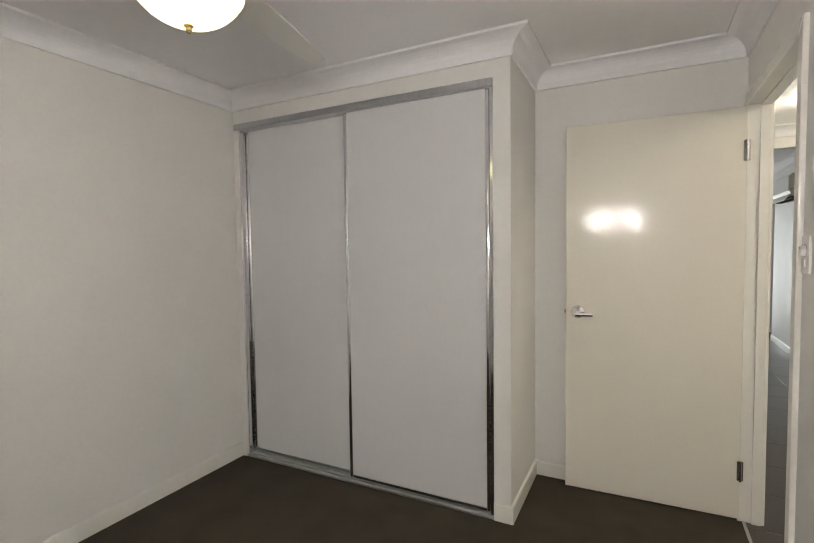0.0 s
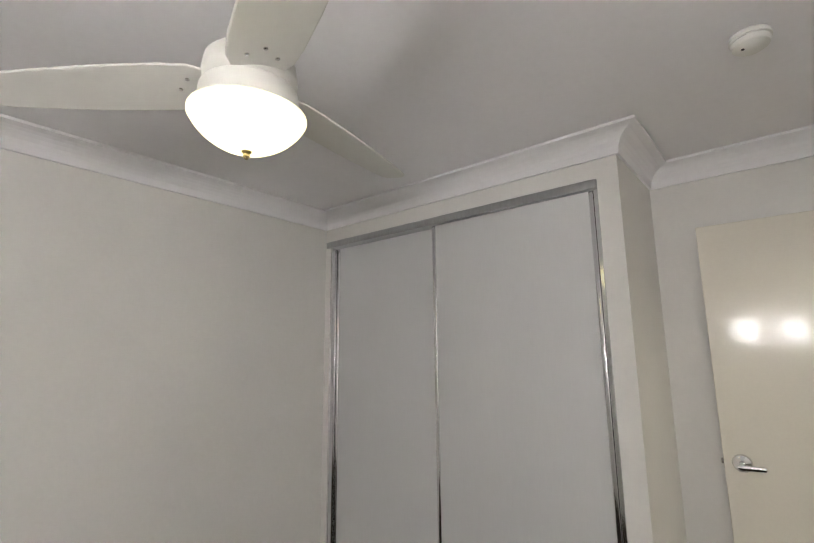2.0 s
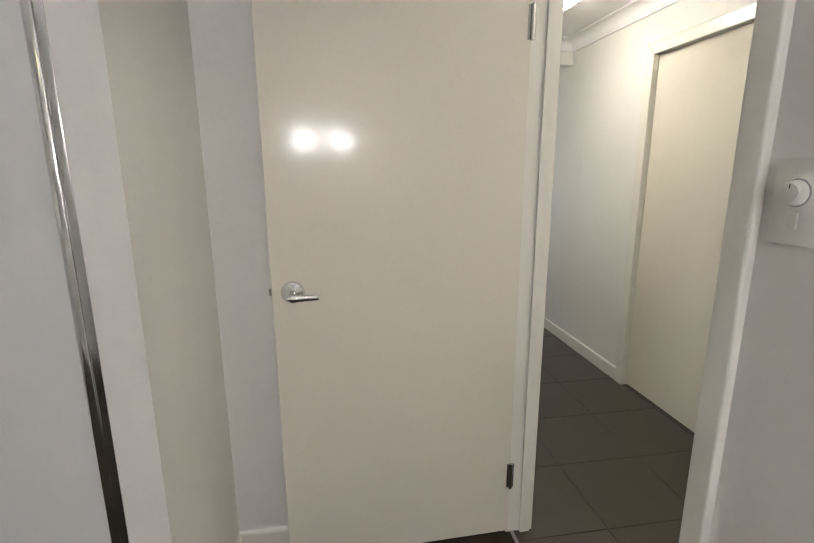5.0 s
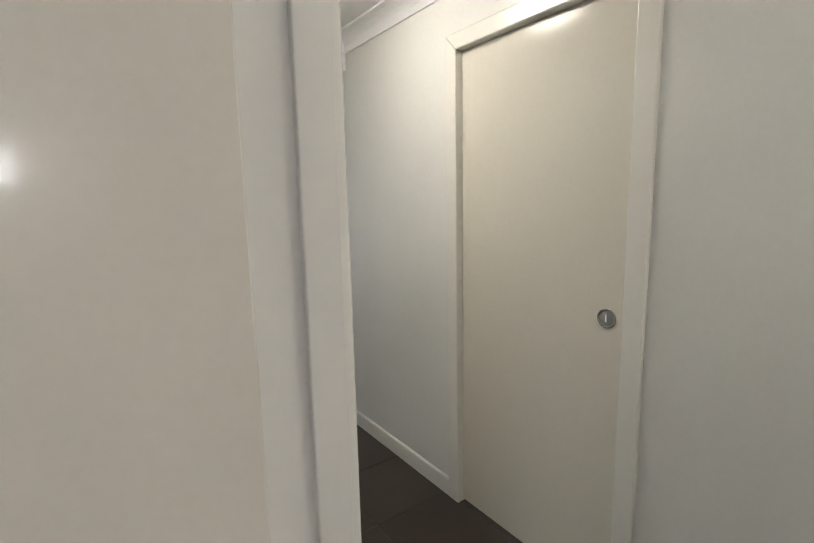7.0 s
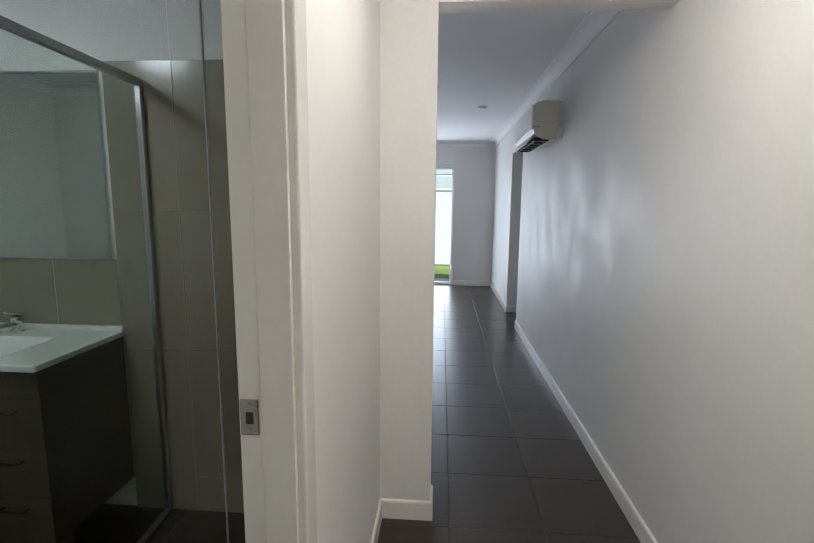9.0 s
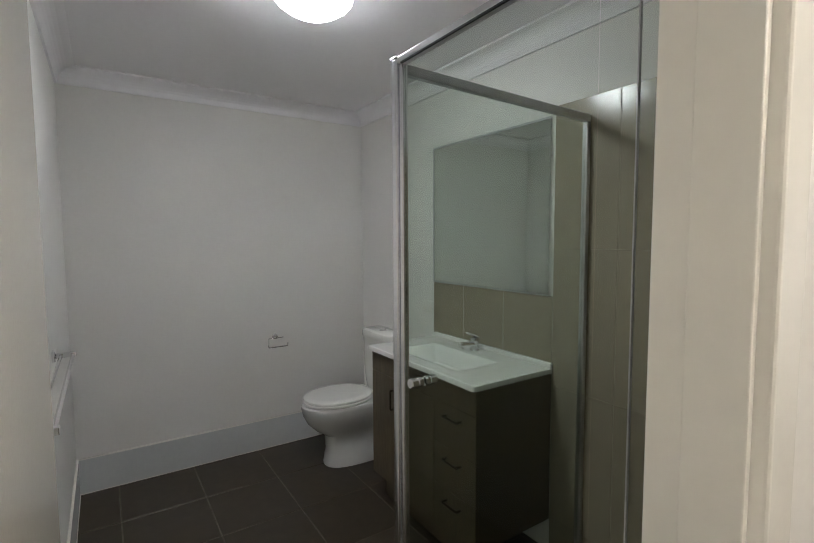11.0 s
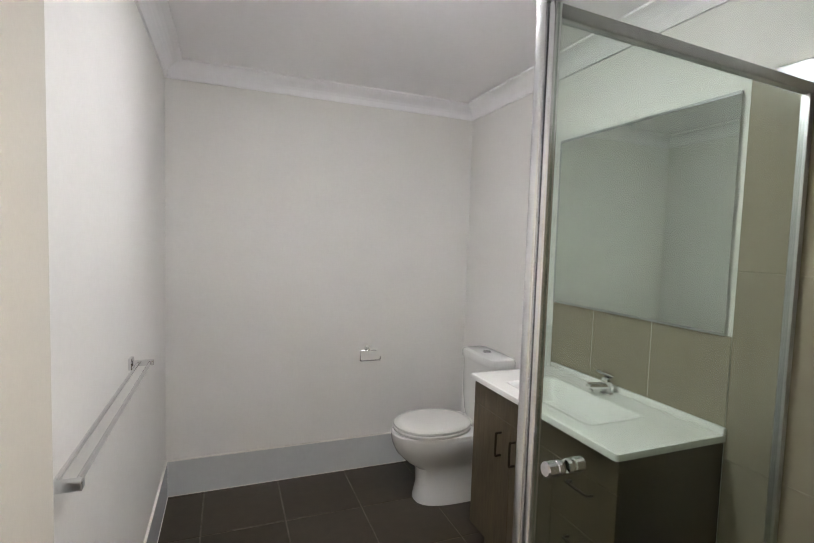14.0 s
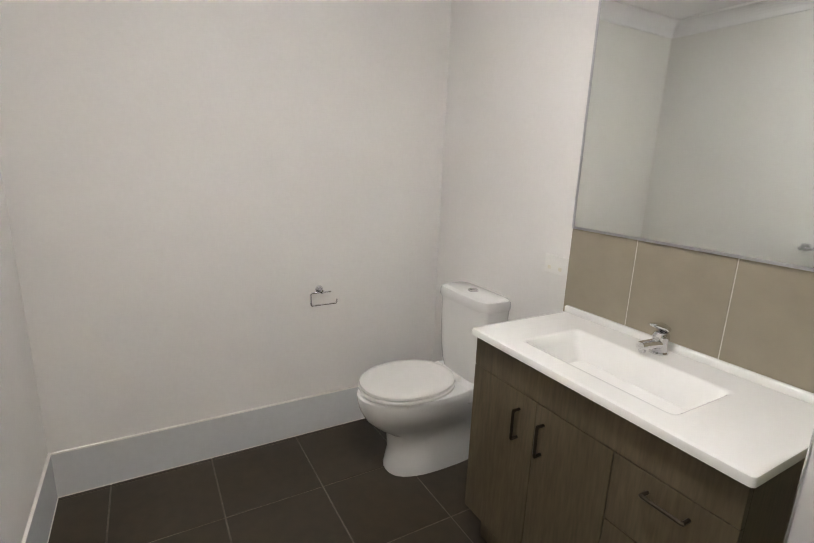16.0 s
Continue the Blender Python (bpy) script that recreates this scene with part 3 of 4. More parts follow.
part("finial", lathe([(0.012, -0.160), (0.012, -0.164), (0.007, -0.168), (0.008, -0.174), (0.004, -0.180)], (FX, FY, FZ), 16), M_BRASS, fan, "brass-coloured finial", smooth=True)
for a in (-21, 100, 219):
    turn = Matrix.Translation((FX, FY, FZ)) @ pose(0, 0, 0, 0, 0, a) @ pose(0, 0, 0, 9, 0, 0)
    rows = []
    for r, w in ((0.085, 0.058), (0.12, 0.074), (0.18, 0.079), (0.30, 0.078), (0.42, 0.072), (0.54, 0.063), (0.62, 0.055), (0.655, 0.046), (0.667, 0.030)):
        rows.append([(r, -w, 0.0015), (r, -w + 0.003, 0.0), (r, w - 0.003, 0.0), (r, w, 0.0015), (r, w, 0.005), (r, w - 0.003, 0.0065), (r, -w + 0.003, 0.0065), (r, -w, 0.005)])
    bm = loft(rows)
    bmesh.ops.transform(bm, matrix=turn, verts=bm.verts[:])
    bl = part("blade", bm, M_PLASTIC, fan)
    for d, k in ((0.135, -0.032), (0.135, 0.032), (0.165, 0.0)):
        bm = lathe([(0.005, 0), (0.005, -0.002), (0.003, -0.003)], (d, k, -0.0005), 10)
        bmesh.ops.transform(bm, matrix=turn, verts=bm.verts[:])
        part("screw", bm, M_STEEL, bl)

# no fixture hangs here: the globes are added in place of a carried torch
LX0, LX1, LZ = -0.415, -0.070, 1.685
wl = thing("wall_light", "two added lit globes behind the camera, standing in for its torch", "wall light", (-0.26, YB, LZ))
part("backplate", box(LX0 - 0.07, LX1 + 0.07, YB + 0.0005, YB + 0.022, LZ - 0.025, LZ + 0.025, 0.004), M_ALU, wl)
for x in (LX0, LX1):
    part("arm", lathe([(0.012, 0.02), (0.010, 0.09), (0.02, 0.102)], (x, YB, LZ), 20, "y"), M_ALU, wl)
    part("globe", lathe([(0.004, 0.100)] + [(0.045 * math.sin(a * math.pi / 12), 0.145 - 0.045 * math.cos(a * math.pi / 12)) for a in range(1, 12)] + [(0.004, 0.190)], (x, YB, LZ), 24, "y"), M_TORCH, wl, "added glowing globe, half of the torch stand-in", smooth=True)

sm = thing("smoke_detector", "round white smoke detector on the ceiling", "smoke alarm", (-0.222, 1.785, CB))
part("base_ring", lathe([(0.052, 0), (0.054, -0.004), (0.054, -0.014), (0.05, -0.016)], (-0.222, 1.785, CB), 32), M_PLASTIC, sm, smooth=True)
part("cover", lathe([(0.048, -0.016), (0.05, -0.02), (0.047, -0.034), (0.036, -0.042), (0.002, -0.043)], (-0.222, 1.785, CB), 32), M_PLASTIC, sm, smooth=True)
part("indicator", lathe([(0.005, -0.042), (0.004, -0.0445)], (-0.242, 1.770, CB), 10), M_DARK, sm)

sw = thing("light_switch", "white wall plate with a fan speed dial and a rocker switch", "light switch", (XR, 1.741, 1.36))
pl = part("plate", box(XR - 0.009, XR - 0.0005, 1.705, 1.777, 1.300, 1.418, 0.003), M_PLASTIC, sw, smooth=True)
part("dial", lathe([(0.0175, 0), (0.017, -0.006), (0.0155, -0.008), (0.0155, -0.011), (0.013, -0.014)], (XR - 0.0085, 1.741, 1.372), 28, "x"), M_PLASTIC, sw, "round fan speed dial", smooth=True)
part("dial_ring", lathe([(0.0195, 0.0005), (0.0195, -0.0012), (0.0178, -0.0012)], (XR - 0.0085, 1.741, 1.372), 28, "x"), M_FANGREY, sw)
part("dial_mark", box(XR - 0.0232, XR - 0.0222, 1.7405, 1.7415, 1.378, 1.384), M_DARK, sw)
part("rocker", box(XR - 0.0125, XR - 0.008, 1.7325, 1.7495, 1.322, 1.346, 0.002), M_PLASTIC, sw)

# ---- hall and living room things ----
# the second dome is unseen, added to send light through the bedroom doorway
for x, y in ((0.93, 3.84), (1.20, 1.75)):
    hl = thing("ceiling_light", "lit white glass dome light on the hall ceiling", "ceiling light", (x, y, CH), "hall dome lights")
    part("base", lathe([(0.12, 0), (0.125, -0.012), (0.12, -0.02)], (x, y, CH), 32), M_PLASTIC, hl, smooth=True)
    part("dome", lathe([(0.142, -0.0205)] + cap(0.150, 0.075, -0.021), (x, y, CH), 40), M_HALLB, hl, "lit opal glass dome", smooth=True)

AY0, AY1 = 6.53, 7.37
ac = thing("air_conditioner", "cream split-system air conditioner high on the hall wall, flap open", "air conditioner", (HX, AY0, 1.905))
prof = [(0.0, 2.185), (-0.12, 2.190), (-0.18, 2.175), (-0.197, 2.135), (-0.197, 1.985), (-0.18, 1.935), (-0.12, 1.907), (0.0, 1.905)]
bm = loft([[(HX + x, y, z) for x, z in prof] for y in (AY0, AY1)])
part("case", bm, M_ACCREAM, ac)
part("front_panel", box(HX - 0.205, HX - 0.196, AY0 + 0.012, AY1 - 0.012, 1.980, 2.160, 0.003), M_PLASTIC, ac)
part("outlet", box(HX - 0.186, HX - 0.07, AY0 + 0.03, AY1 - 0.03, 1.897, 1.920, 0.002), M_DARK, ac, "dark air outlet")
bm = box(-0.045, 0.045, AY0 + 0.03, AY1 - 0.03, -0.004, 0.004, 0.002)
bmesh.ops.transform(bm, matrix=Matrix.Translation((HX - 0.212, 0, 1.910)) @ pose(0, 0, 0, 0, -52, 0), verts=bm.verts[:])
part("flap", bm, M_PLASTIC, ac, "open white louvre flap")
for i in range(5):
    y = AY0 + 0.12 + i * 0.15
    part("vane", box(HX - 0.165, HX - 0.10, y, y + 0.004, 1.887, 1.901), M_DARK, ac)
part("pipe_cover", lathe([(0.046, 0), (0.049, -0.01), (0.042, -0.03), (0.03, -0.036), (0.01, -0.037)], (HX, AY0 - 0.062, 1.945), 24, "x"), M_PLASTIC, ac, "round white pipe cover", smooth=True)
part("badge", box(HX - 0.19, HX - 0.15, AY0 - 0.0012, AY0 - 0.0002, 1.995, 2.005), M_FANGREY, ac)

for x, y in ((1.07, 8.1), (0.55, 7.2)):
    dl = thing("downlight", "small round unlit downlight in the living room ceiling", "downlight", (x, y, CL), "living room downlights")
    part("bezel", lathe([(0.055, 0), (0.055, -0.006), (0.042, -0.009), (0.04, -0.002)], (x, y, CL), 24), M_ALU, dl, smooth=True)
    part("lens", lathe([(0.039, -0.001), (0.038, -0.003), (0.002, -0.003)], (x, y, CL), 24), M_FANGREY, dl)

gd = thing("window_1", "white aluminium framed sliding glass door to the garden", "glass door", (0, LY + 0.1, 0), kind="structure")
for a, b, z0, z1 in ((G0, G0 + 0.045, 0, GH), (G1 - 0.03, G1, 0, GH), (G0 + 0.045, G1 - 0.03, GH - 0.05, GH), (G0 + 0.045, G1 - 0.03, 0, 0.04), (-0.09, -0.04, 0.04, GH - 0.05), (G0 + 0.045, G1 - 0.03, 1.90, 1.93)):
    part("window_frame", box(a, b, LY + 0.07, LY + 0.12, z0, z1, 0.003), M_TRIM, gd)
for a, b in ((G0 + 0.045, -0.09), (-0.04, G1 - 0.03)):
    p = part("pane", box(a, b, LY + 0.092, LY + 0.098, 0.04, 1.90), M_PANE, gd)
    p.visible_shadow = False
    p = part("pane", box(a, b, LY + 0.092, LY + 0.098, 1.93, GH - 0.05), M_PANE, gd)
    p.visible_shadow = False
fe = thing("fence", "pale cream steel panel garden fence", "fence", (0, LY + 3.6, -0.12))
for i in range(8):
    x = -6 + i * 1.6
    part("fence_panel", box(x + 0.03, x + 1.57, LY + 3.58, LY + 3.60, -0.1, 1.75), M_FENCE, fe)
    part("post", box(x - 0.03, x + 0.03, LY + 3.56, LY + 3.62, -0.15, 1.8, 0.004), M_FENCE, fe)
part("capping", box(-6.1, 6.9, LY + 3.555, LY + 3.625, 1.75, 1.80, 0.004), M_FENCE, fe)

# ---- bathroom things ----
# double towel rail
TX0, TX1, TZ = -1.520, -0.688, 0.994
tr = thing("towel_rail", "chrome double towel rail on the bathroom wall", "towel rail", (TX0, YT, TZ))
for x in (TX0, TX1):
    part("wall_bracket", box(x - 0.02, x + 0.02, YT, YT + 0.012, TZ - 0.02, TZ + 0.02, 0.003), M_CHROME, tr)
    part("bracket_arm", box(x - 0.009, x + 0.009, YT + 0.012, YT + 0.074, TZ - 0.009, TZ + 0.009, 0.002), M_CHROME, tr)
for y in (YT + 0.028, YT + 0.063):
    part("rail", tube([(TX0 + 0.009, y, TZ), (TX1 - 0.009, y, TZ)], 0.0055), M_CHROME, tr, smooth=True)

# toilet roll holder
RY, RZ = 4.034, 0.760
th = thing("toilet_roll_holder", "empty chrome toilet roll holder on the wall", "roll holder", (XF, RY, RZ))
part("rose", lathe([(0.019, 0), (0.019, 0.008), (0.012, 0.012), (0.008, 0.045), (0.010, 0.05), (0.004, 0.053)], (XF, RY, RZ), 24, "x"), M_CHROME, th, smooth=True)
part("bar", tube([(XF + 0.045, RY + 0.045, RZ - 0.004), (XF + 0.045, RY - 0.05, RZ - 0.004), (XF + 0.045, RY - 0.055, RZ - 0.01), (XF + 0.045, RY - 0.055, RZ - 0.06), (XF + 0.045, RY - 0.05, RZ - 0.066), (XF + 0.045, RY + 0.07, RZ - 0.066), (XF + 0.045, RY + 0.074, RZ - 0.058), (XF + 0.045, RY + 0.074, RZ - 0.045)], 0.0042, 10), M_CHROME, th, smooth=True)

# toilet
TCX = -2.055
to = thing("toilet", "white ceramic close-coupled toilet with closed lid", "toilet", (TCX, 4.4, 0))
prof = ((0.0, 4.455, 0.118, 0.262, 2.6), (0.02, 4.455, 0.118, 0.262, 2.6), (0.10, 4.458, 0.108, 0.25, 2.5), (0.19, 4.45, 0.108, 0.25, 2.4), (0.23, 4.42, 0.125, 0.28, 2.2),
        (0.28, 4.395, 0.155, 0.305, 2.1), (0.33, 4.385, 0.174, 0.32, 2.1), (0.375, 4.382, 0.182, 0.327, 2.1), (0.392, 4.382, 0.182, 0.327, 2.1), (0.40, 4.382, 0.176, 0.32, 2.1))
part("pan", loft([ring(TCX, cy, z, rx, ry, 48, p) for z, cy, rx, ry, p in prof]), M_CERAMIC, to, smooth=True)
part("rear_deck", box(TCX - 0.17, TCX + 0.17, 4.50, 4.718, 0.33, 0.402, 0.02, 4), M_CERAMIC, to, smooth=True)
def seat_rings(levels, cy=4.292, rx=0.180, ry=0.222):
    return [ring(TCX, cy, z, rx - d, ry - d, 48, 2.15) for z, d in levels]
part("seat", loft(seat_rings(((0.403, 0.004), (0.406, 0.0), (0.416, 0.0), (0.420, 0.004)))), M_SEAT, to, "white plastic seat", smooth=True)
part("lid", loft(seat_rings(((0.423, 0.006), (0.426, 0.002), (0.436, 0.003), (0.443, 0.012), (0.446, 0.04)))), M_SEAT, to, "closed white plastic lid", smooth=True)
for x in (-0.07, 0.07):
    part("lid_hinge", lathe([(0.014, -0.02), (0.016, -0.018), (0.016, 0.018), (0.014, 0.02)], (TCX + x, 4.508, 0.424), 16, "x"), M_SEAT, to, smooth=True)
rings = [ring(TCX, 4.635, z, rx, ry, 40, 5) for z, rx, ry in ((0.40, 0.135, 0.075), (0.44, 0.155, 0.080), (0.52, 0.168, 0.084), (0.64, 0.176, 0.085), (0.752, 0.180, 0.0855))]
part("cistern", loft(rings), M_CERAMIC, to, smooth=True)
rings = [ring(TCX, 4.632, z, rx, ry, 40, 5) for z, rx, ry in ((0.755, 0.186, 0.089), (0.760, 0.188, 0.0895), (0.785, 0.188, 0.0895), (0.799, 0.182, 0.084), (0.806, 0.165, 0.068))]
part("cistern_lid", loft(rings), M_CERAMIC, to, smooth=True)
part("flush_button", lathe([(0.024, 0.805), (0.024, 0.811), (0.020, 0.813)], (TCX, 4.625, 0), 24), M_CHROME, to, "round chrome flush button", smooth=True)
part("button_split", box(TCX - 0.001, TCX + 0.001, 4.605, 4.645, 0.8128, 0.8138), M_DARK, to)

# vanity unit
VX0, VX1, VY, VZ = -1.580, -0.729, 4.250, 0.846
BX0, BX1, BYF = VX0 + 0.012, VX1 - 0.012, VY + 0.022
va = thing("vanity_unit", "taupe wood-grain vanity cabinet with doors and drawers", "vanity", (-1.15, 4.5, 0))
bm = bmesh.new()
abox(bm, BX0 + 0.016, BX1 - 0.016, BYF + 0.018, YV - 0.002, 0.15, VZ - 0.115)
part("carcass", bm, M_WOOD, va)
for a in (BX0, BX1 - 0.016):
    part("side_panel", box(a, a + 0.016, BYF + 0.0175, YV - 0.002, 0.15, VZ - 0.023, 0.001), M_WOOD, va)
part("kickboard", box(BX0 + 0.02, BX1, BYF + 0.07, BYF + 0.085, 0.001, 0.15), M_WOOD, va)
part("fascia", box(BX0, BX1, BYF, BYF + 0.017, 0.7165, VZ - 0.023, 0.001), M_WOOD, va)
for x0, x1, hx in ((BX0, -1.2775, -1.342), (-1.2745, -1.0215, -1.243)):
    dr = part("door", box(x0, x1, BYF, BYF + 0.017, 0.152, 0.7135, 0.0012), M_WOOD, va)
    part("handle", tube([(hx, BYF - 0.0005, 0.565), (hx, BYF - 0.024, 0.565), (hx, BYF - 0.026, 0.569), (hx, BYF - 0.026, 0.656), (hx, BYF - 0.024, 0.660), (hx, BYF - 0.0005, 0.660)], 0.0048, 8), M_BRONZE, dr, "dark bronze bar handle", smooth=True)
for z0, z1 in ((0.528, 0.7135), (0.341, 0.525), (0.152, 0.338)):
    dr = part("drawer", box(-1.0185, BX1, BYF, BYF + 0.017, z0, z1, 0.0012), M_WOOD, va)
    zc, xa, xb = z1 - 0.045, -0.924, -0.830
    part("handle", tube([(xa, BYF - 0.0005, zc), (xa, BYF - 0.024, zc), (xa + 0.004, BYF - 0.026, zc), (xb - 0.004, BYF - 0.026, zc), (xb, BYF - 0.024, zc), (xb, BYF - 0.0005, zc)], 0.0048, 8), M_BRONZE, dr, "dark bronze bar handle", smooth=True)

vt = thing("washbasin", "glossy white moulded washbasin top with a rectangular bowl", "washbasin", (-1.15, 4.5, VZ))
def basin_top():
    x0, x1, y0, y1, z = VX0, VX1, VY, YV - 0.002, VZ
    u0, u1, w0, w1 = -1.410, -0.930, 4.335, 4.570
    bm = bmesh.new()
    def quad_ring(a, b, c, d, h, r=0.0, n=5):
        pts = []
        for cx, cy, s in ((b - r, d - r, 0), (a + r, d - r, 1), (a + r, c + r, 2), (b - r, c + r, 3)):
            for k in range(n):
                t = math.pi / 2 * (s + k / (n - 1))
                pts.append((cx + r * math.cos(t), cy + r * math.sin(t), h))
        return pts
    rings = [quad_ring(x0 + 0.02, x1 - 0.02, y0 + 0.02, y1, z - 0.022, 0.004), quad_ring(x0, x1, y0, y1, z - 0.022, 0.012), quad_ring(x0, x1, y0, y1, z - 0.007, 0.012), quad_ring(x0 + 0.002, x1 - 0.002, y0 + 0.002, y1, z - 0.002, 0.012),
             quad_ring(x0 + 0.007, x1 - 0.007, y0 + 0.007, y1, z, 0.010), quad_ring(x0 + 0.016, x1 - 0.016, y0 + 0.016, y1 - 0.004, z, 0.010), quad_ring(u0 - 0.016, u1 + 0.016, w0 - 0.016, w1 + 0.016, z, 0.024), quad_ring(u0 - 0.006, u1 + 0.006, w0 - 0.006, w1 + 0.006, z, 0.022), quad_ring(u0, u1, w0, w1, z - 0.004, 0.02),
             quad_ring(u0 + 0.012, u1 - 0.012, w0 + 0.02, w1 - 0.01, z - 0.03, 0.022), quad_ring(u0 + 0.05, u1 - 0.03, w0 + 0.06, w1 - 0.025, z - 0.085, 0.03), quad_ring(u0 + 0.12, u1 - 0.10, w0 + 0.09, w1 - 0.06, z - 0.095, 0.03)]
    vs = [[bm.verts.new(p) for p in r] for r in rings]
    n = len(vs[0])
    for a, b in zip(vs, vs[1:]):
        for i in range(n):
            bm.faces.new((a[i], a[(i + 1) % n], b[(i + 1) % n], b[i]))
    bm.faces.new(vs[-1])
    return bm
part("basin_slab", basin_top(), M_POLY, vt, smooth=True)
part("upstand", box(VX0, VX1, YV - 0.024, YV - 0.001, VZ - 0.004, VZ + 0.022, 0.006, 3), M_POLY, vt, smooth=True)
part("waste", lathe([(0.02, 0.0), (0.022, 0.002), (0.018, 0.003), (0.004, 0.0015)], (-1.19, 4.455, VZ - 0.095), 24), M_CHROME, vt, smooth=True)
tp = thing("basin_mixer", "chrome single-lever basin mixer tap", "tap", (-1.171, 4.648, VZ))
TXc, TYc = -1.168, 4.645
part("tap_body", lathe([(0.027, 0), (0.027, 0.004), (0.0235, 0.008), (0.0225, 0.042), (0.0235, 0.050), (0.0235, 0.058), (0.018, 0.066), (0.006, 0.069)], (TXc, TYc, VZ), 28), M_CHROME, tp, smooth=True)
def elbow_bar(rows, n=20):
    """An oval bar running forward from the tap body: distance, height, half width, half height."""
    return loft([[(TXc + w * math.cos(2 * math.pi * k / n), TYc - d, VZ + zc + h * math.sin(2 * math.pi * k / n)) for k in range(n)] for d, zc, w, h in rows])
part("spout", elbow_bar(((0.005, 0.030, 0.019, 0.017), (0.03, 0.033, 0.018, 0.016), (0.06, 0.036, 0.0165, 0.0145), (0.088, 0.038, 0.0155, 0.0135), (0.098, 0.038, 0.013, 0.011), (0.102, 0.038, 0.006, 0.005))), M_CHROME, tp, smooth=True)
part("aerator", lathe([(0.0095, 0.004), (0.0105, 0), (0.0105, -0.010), (0.008, -0.011)], (TXc, TYc - 0.084, VZ + 0.027), 20), M_CHROME, tp, smooth=True)
part("lever", elbow_bar(((-0.022, 0.072, 0.010, 0.006), (-0.016, 0.075, 0.018, 0.011), (0.0, 0.080, 0.0215, 0.014), (0.016, 0.086, 0.020, 0.011), (0.036, 0.092, 0.016, 0.008), (0.050, 0.096, 0.0125, 0.0055), (0.055, 0.097, 0.006, 0.002))), M_CHROME, tp, smooth=True)

# mirror and outlet
MX0, MX1, MZ0, MZ1 = -1.597, -0.757, 1.160, 1.934
mi = thing("mirror", "large rectangular wall mirror in a thin white frame", "mirror", (-1.17, YV, 1.5))
part("mirror_glass", box(MX0 + 0.003, MX1 - 0.002, YV - 0.0125, YV - 0.0105, MZ0 + 0.003, MZ1 - 0.003), M_MIRROR, mi, "silvered mirror glass")
for x0, x1, z0, z1 in ((MX0, MX0 + 0.009, MZ0, MZ1), (MX0 + 0.009, MX1 - 0.004, MZ0, MZ0 + 0.009), (MX0 + 0.009, MX1 - 0.004, MZ1 - 0.011, MZ1)):
    part("frame_bar", box(x0, x1, YV - 0.0145, YV - 0.0005 if z1 > MZ0 + 0.02 and x0 < -1.0 else YV - 0.0105, z0, z1, 0.0012), M_ALU, mi)
ol = thing("power_outlet", "white double power outlet plate on the wall", "power outlet", (-1.66, YV, 1.02))
part("plate", box(-1.715, -1.6, YV - 0.008, YV - 0.0005, 0.972, 1.042, 0.003), M_PLASTIC, ol, smooth=True)
for x in (-1.69, -1.635):
    part("rocker", box(x - 0.006, x + 0.006, YV - 0.0105, YV - 0.0075, 1.018, 1.032, 0.001), M_PLASTIC, ol)
    part("socket_slots", box(x - 0.008, x + 0.008, YV - 0.0085, YV - 0.0078, 0.986, 1.0), M_ACCREAM, ol)

# shower screen
def askew(bm):
    """Leans the side return towards its place on the vanity wall."""
    for v in bm.verts:
        v.co.x += (SHW - SHX) * (v.co.y - SHY) / (YV - SHY)
    return bm


ss = thing("shower_screen", "square glass shower screen with a chrome frame and pivot door", "shower screen", (SHX, SHY, 0))
post = part("corner_post", box(SHX - 0.018, SHX + 0.010, SHY - 0.018, SHY + 0.016, 0.004, SHT + 0.014, 0.007, 4), M_SATIN, ss, "polished chrome corner post", smooth=True)
part("post_cap", box(SHX - 0.019, SHX + 0.011, SHY - 0.019, SHY + 0.017, SHT + 0.0142, SHT + 0.0185, 0.002), M_CHROME, post, "bright metal end cap")
part("closing_stile", box(SHX + 0.0135, SHX + 0.030, SHY - 0.012, SHY + 0.010, 0.024, SHT - 0.004, 0.006, 4), M_SATIN, ss, "polished aluminium door stile", smooth=True)
part("door_seal", box(SHX + 0.0102, SHX + 0.0134, SHY - 0.004, SHY + 0.010, 0.02, SHT - 0.03), M_DARK, ss, "black magnetic door seal")
part("top_rail", box(SHX + 0.012, XRB - 0.012, SHY - 0.016, SHY + 0.012, SHT - 0.003, SHT + 0.015, 0.003), M_ALU, ss)
# dark strip drawn along the gap under the top rail
part("drip_strip", box(SHX + 0.030, 0.036, SHY - 0.0166, SHY - 0.010, SHT - 0.007, SHT - 0.0032), M_DARK, ss, "dark gap strip under the top rail")
part("top_rail", askew(box(SHX - 0.014, SHX + 0.010, SHY + 0.016, YV - 0.014, SHT - 0.024, SHT + 0.004, 0.003)), M_ALU, ss)
part("wall_channel", askew(box(SHX - 0.014, SHX + 0.010, YV - 0.034, YV - 0.012, 0.02, SHT - 0.025, 0.002)), M_ALU, ss)
part("wall_channel", box(XRB - 0.034, XRB - 0.012, SHY - 0.012, SHY + 0.012, 0.02, SHT - 0.034, 0.002), M_ALU, ss)
part("sill", box(SHX + 0.012, XRB - 0.012, SHY - 0.012, SHY + 0.014, 0.002, 0.020, 0.003), M_ALU, ss)
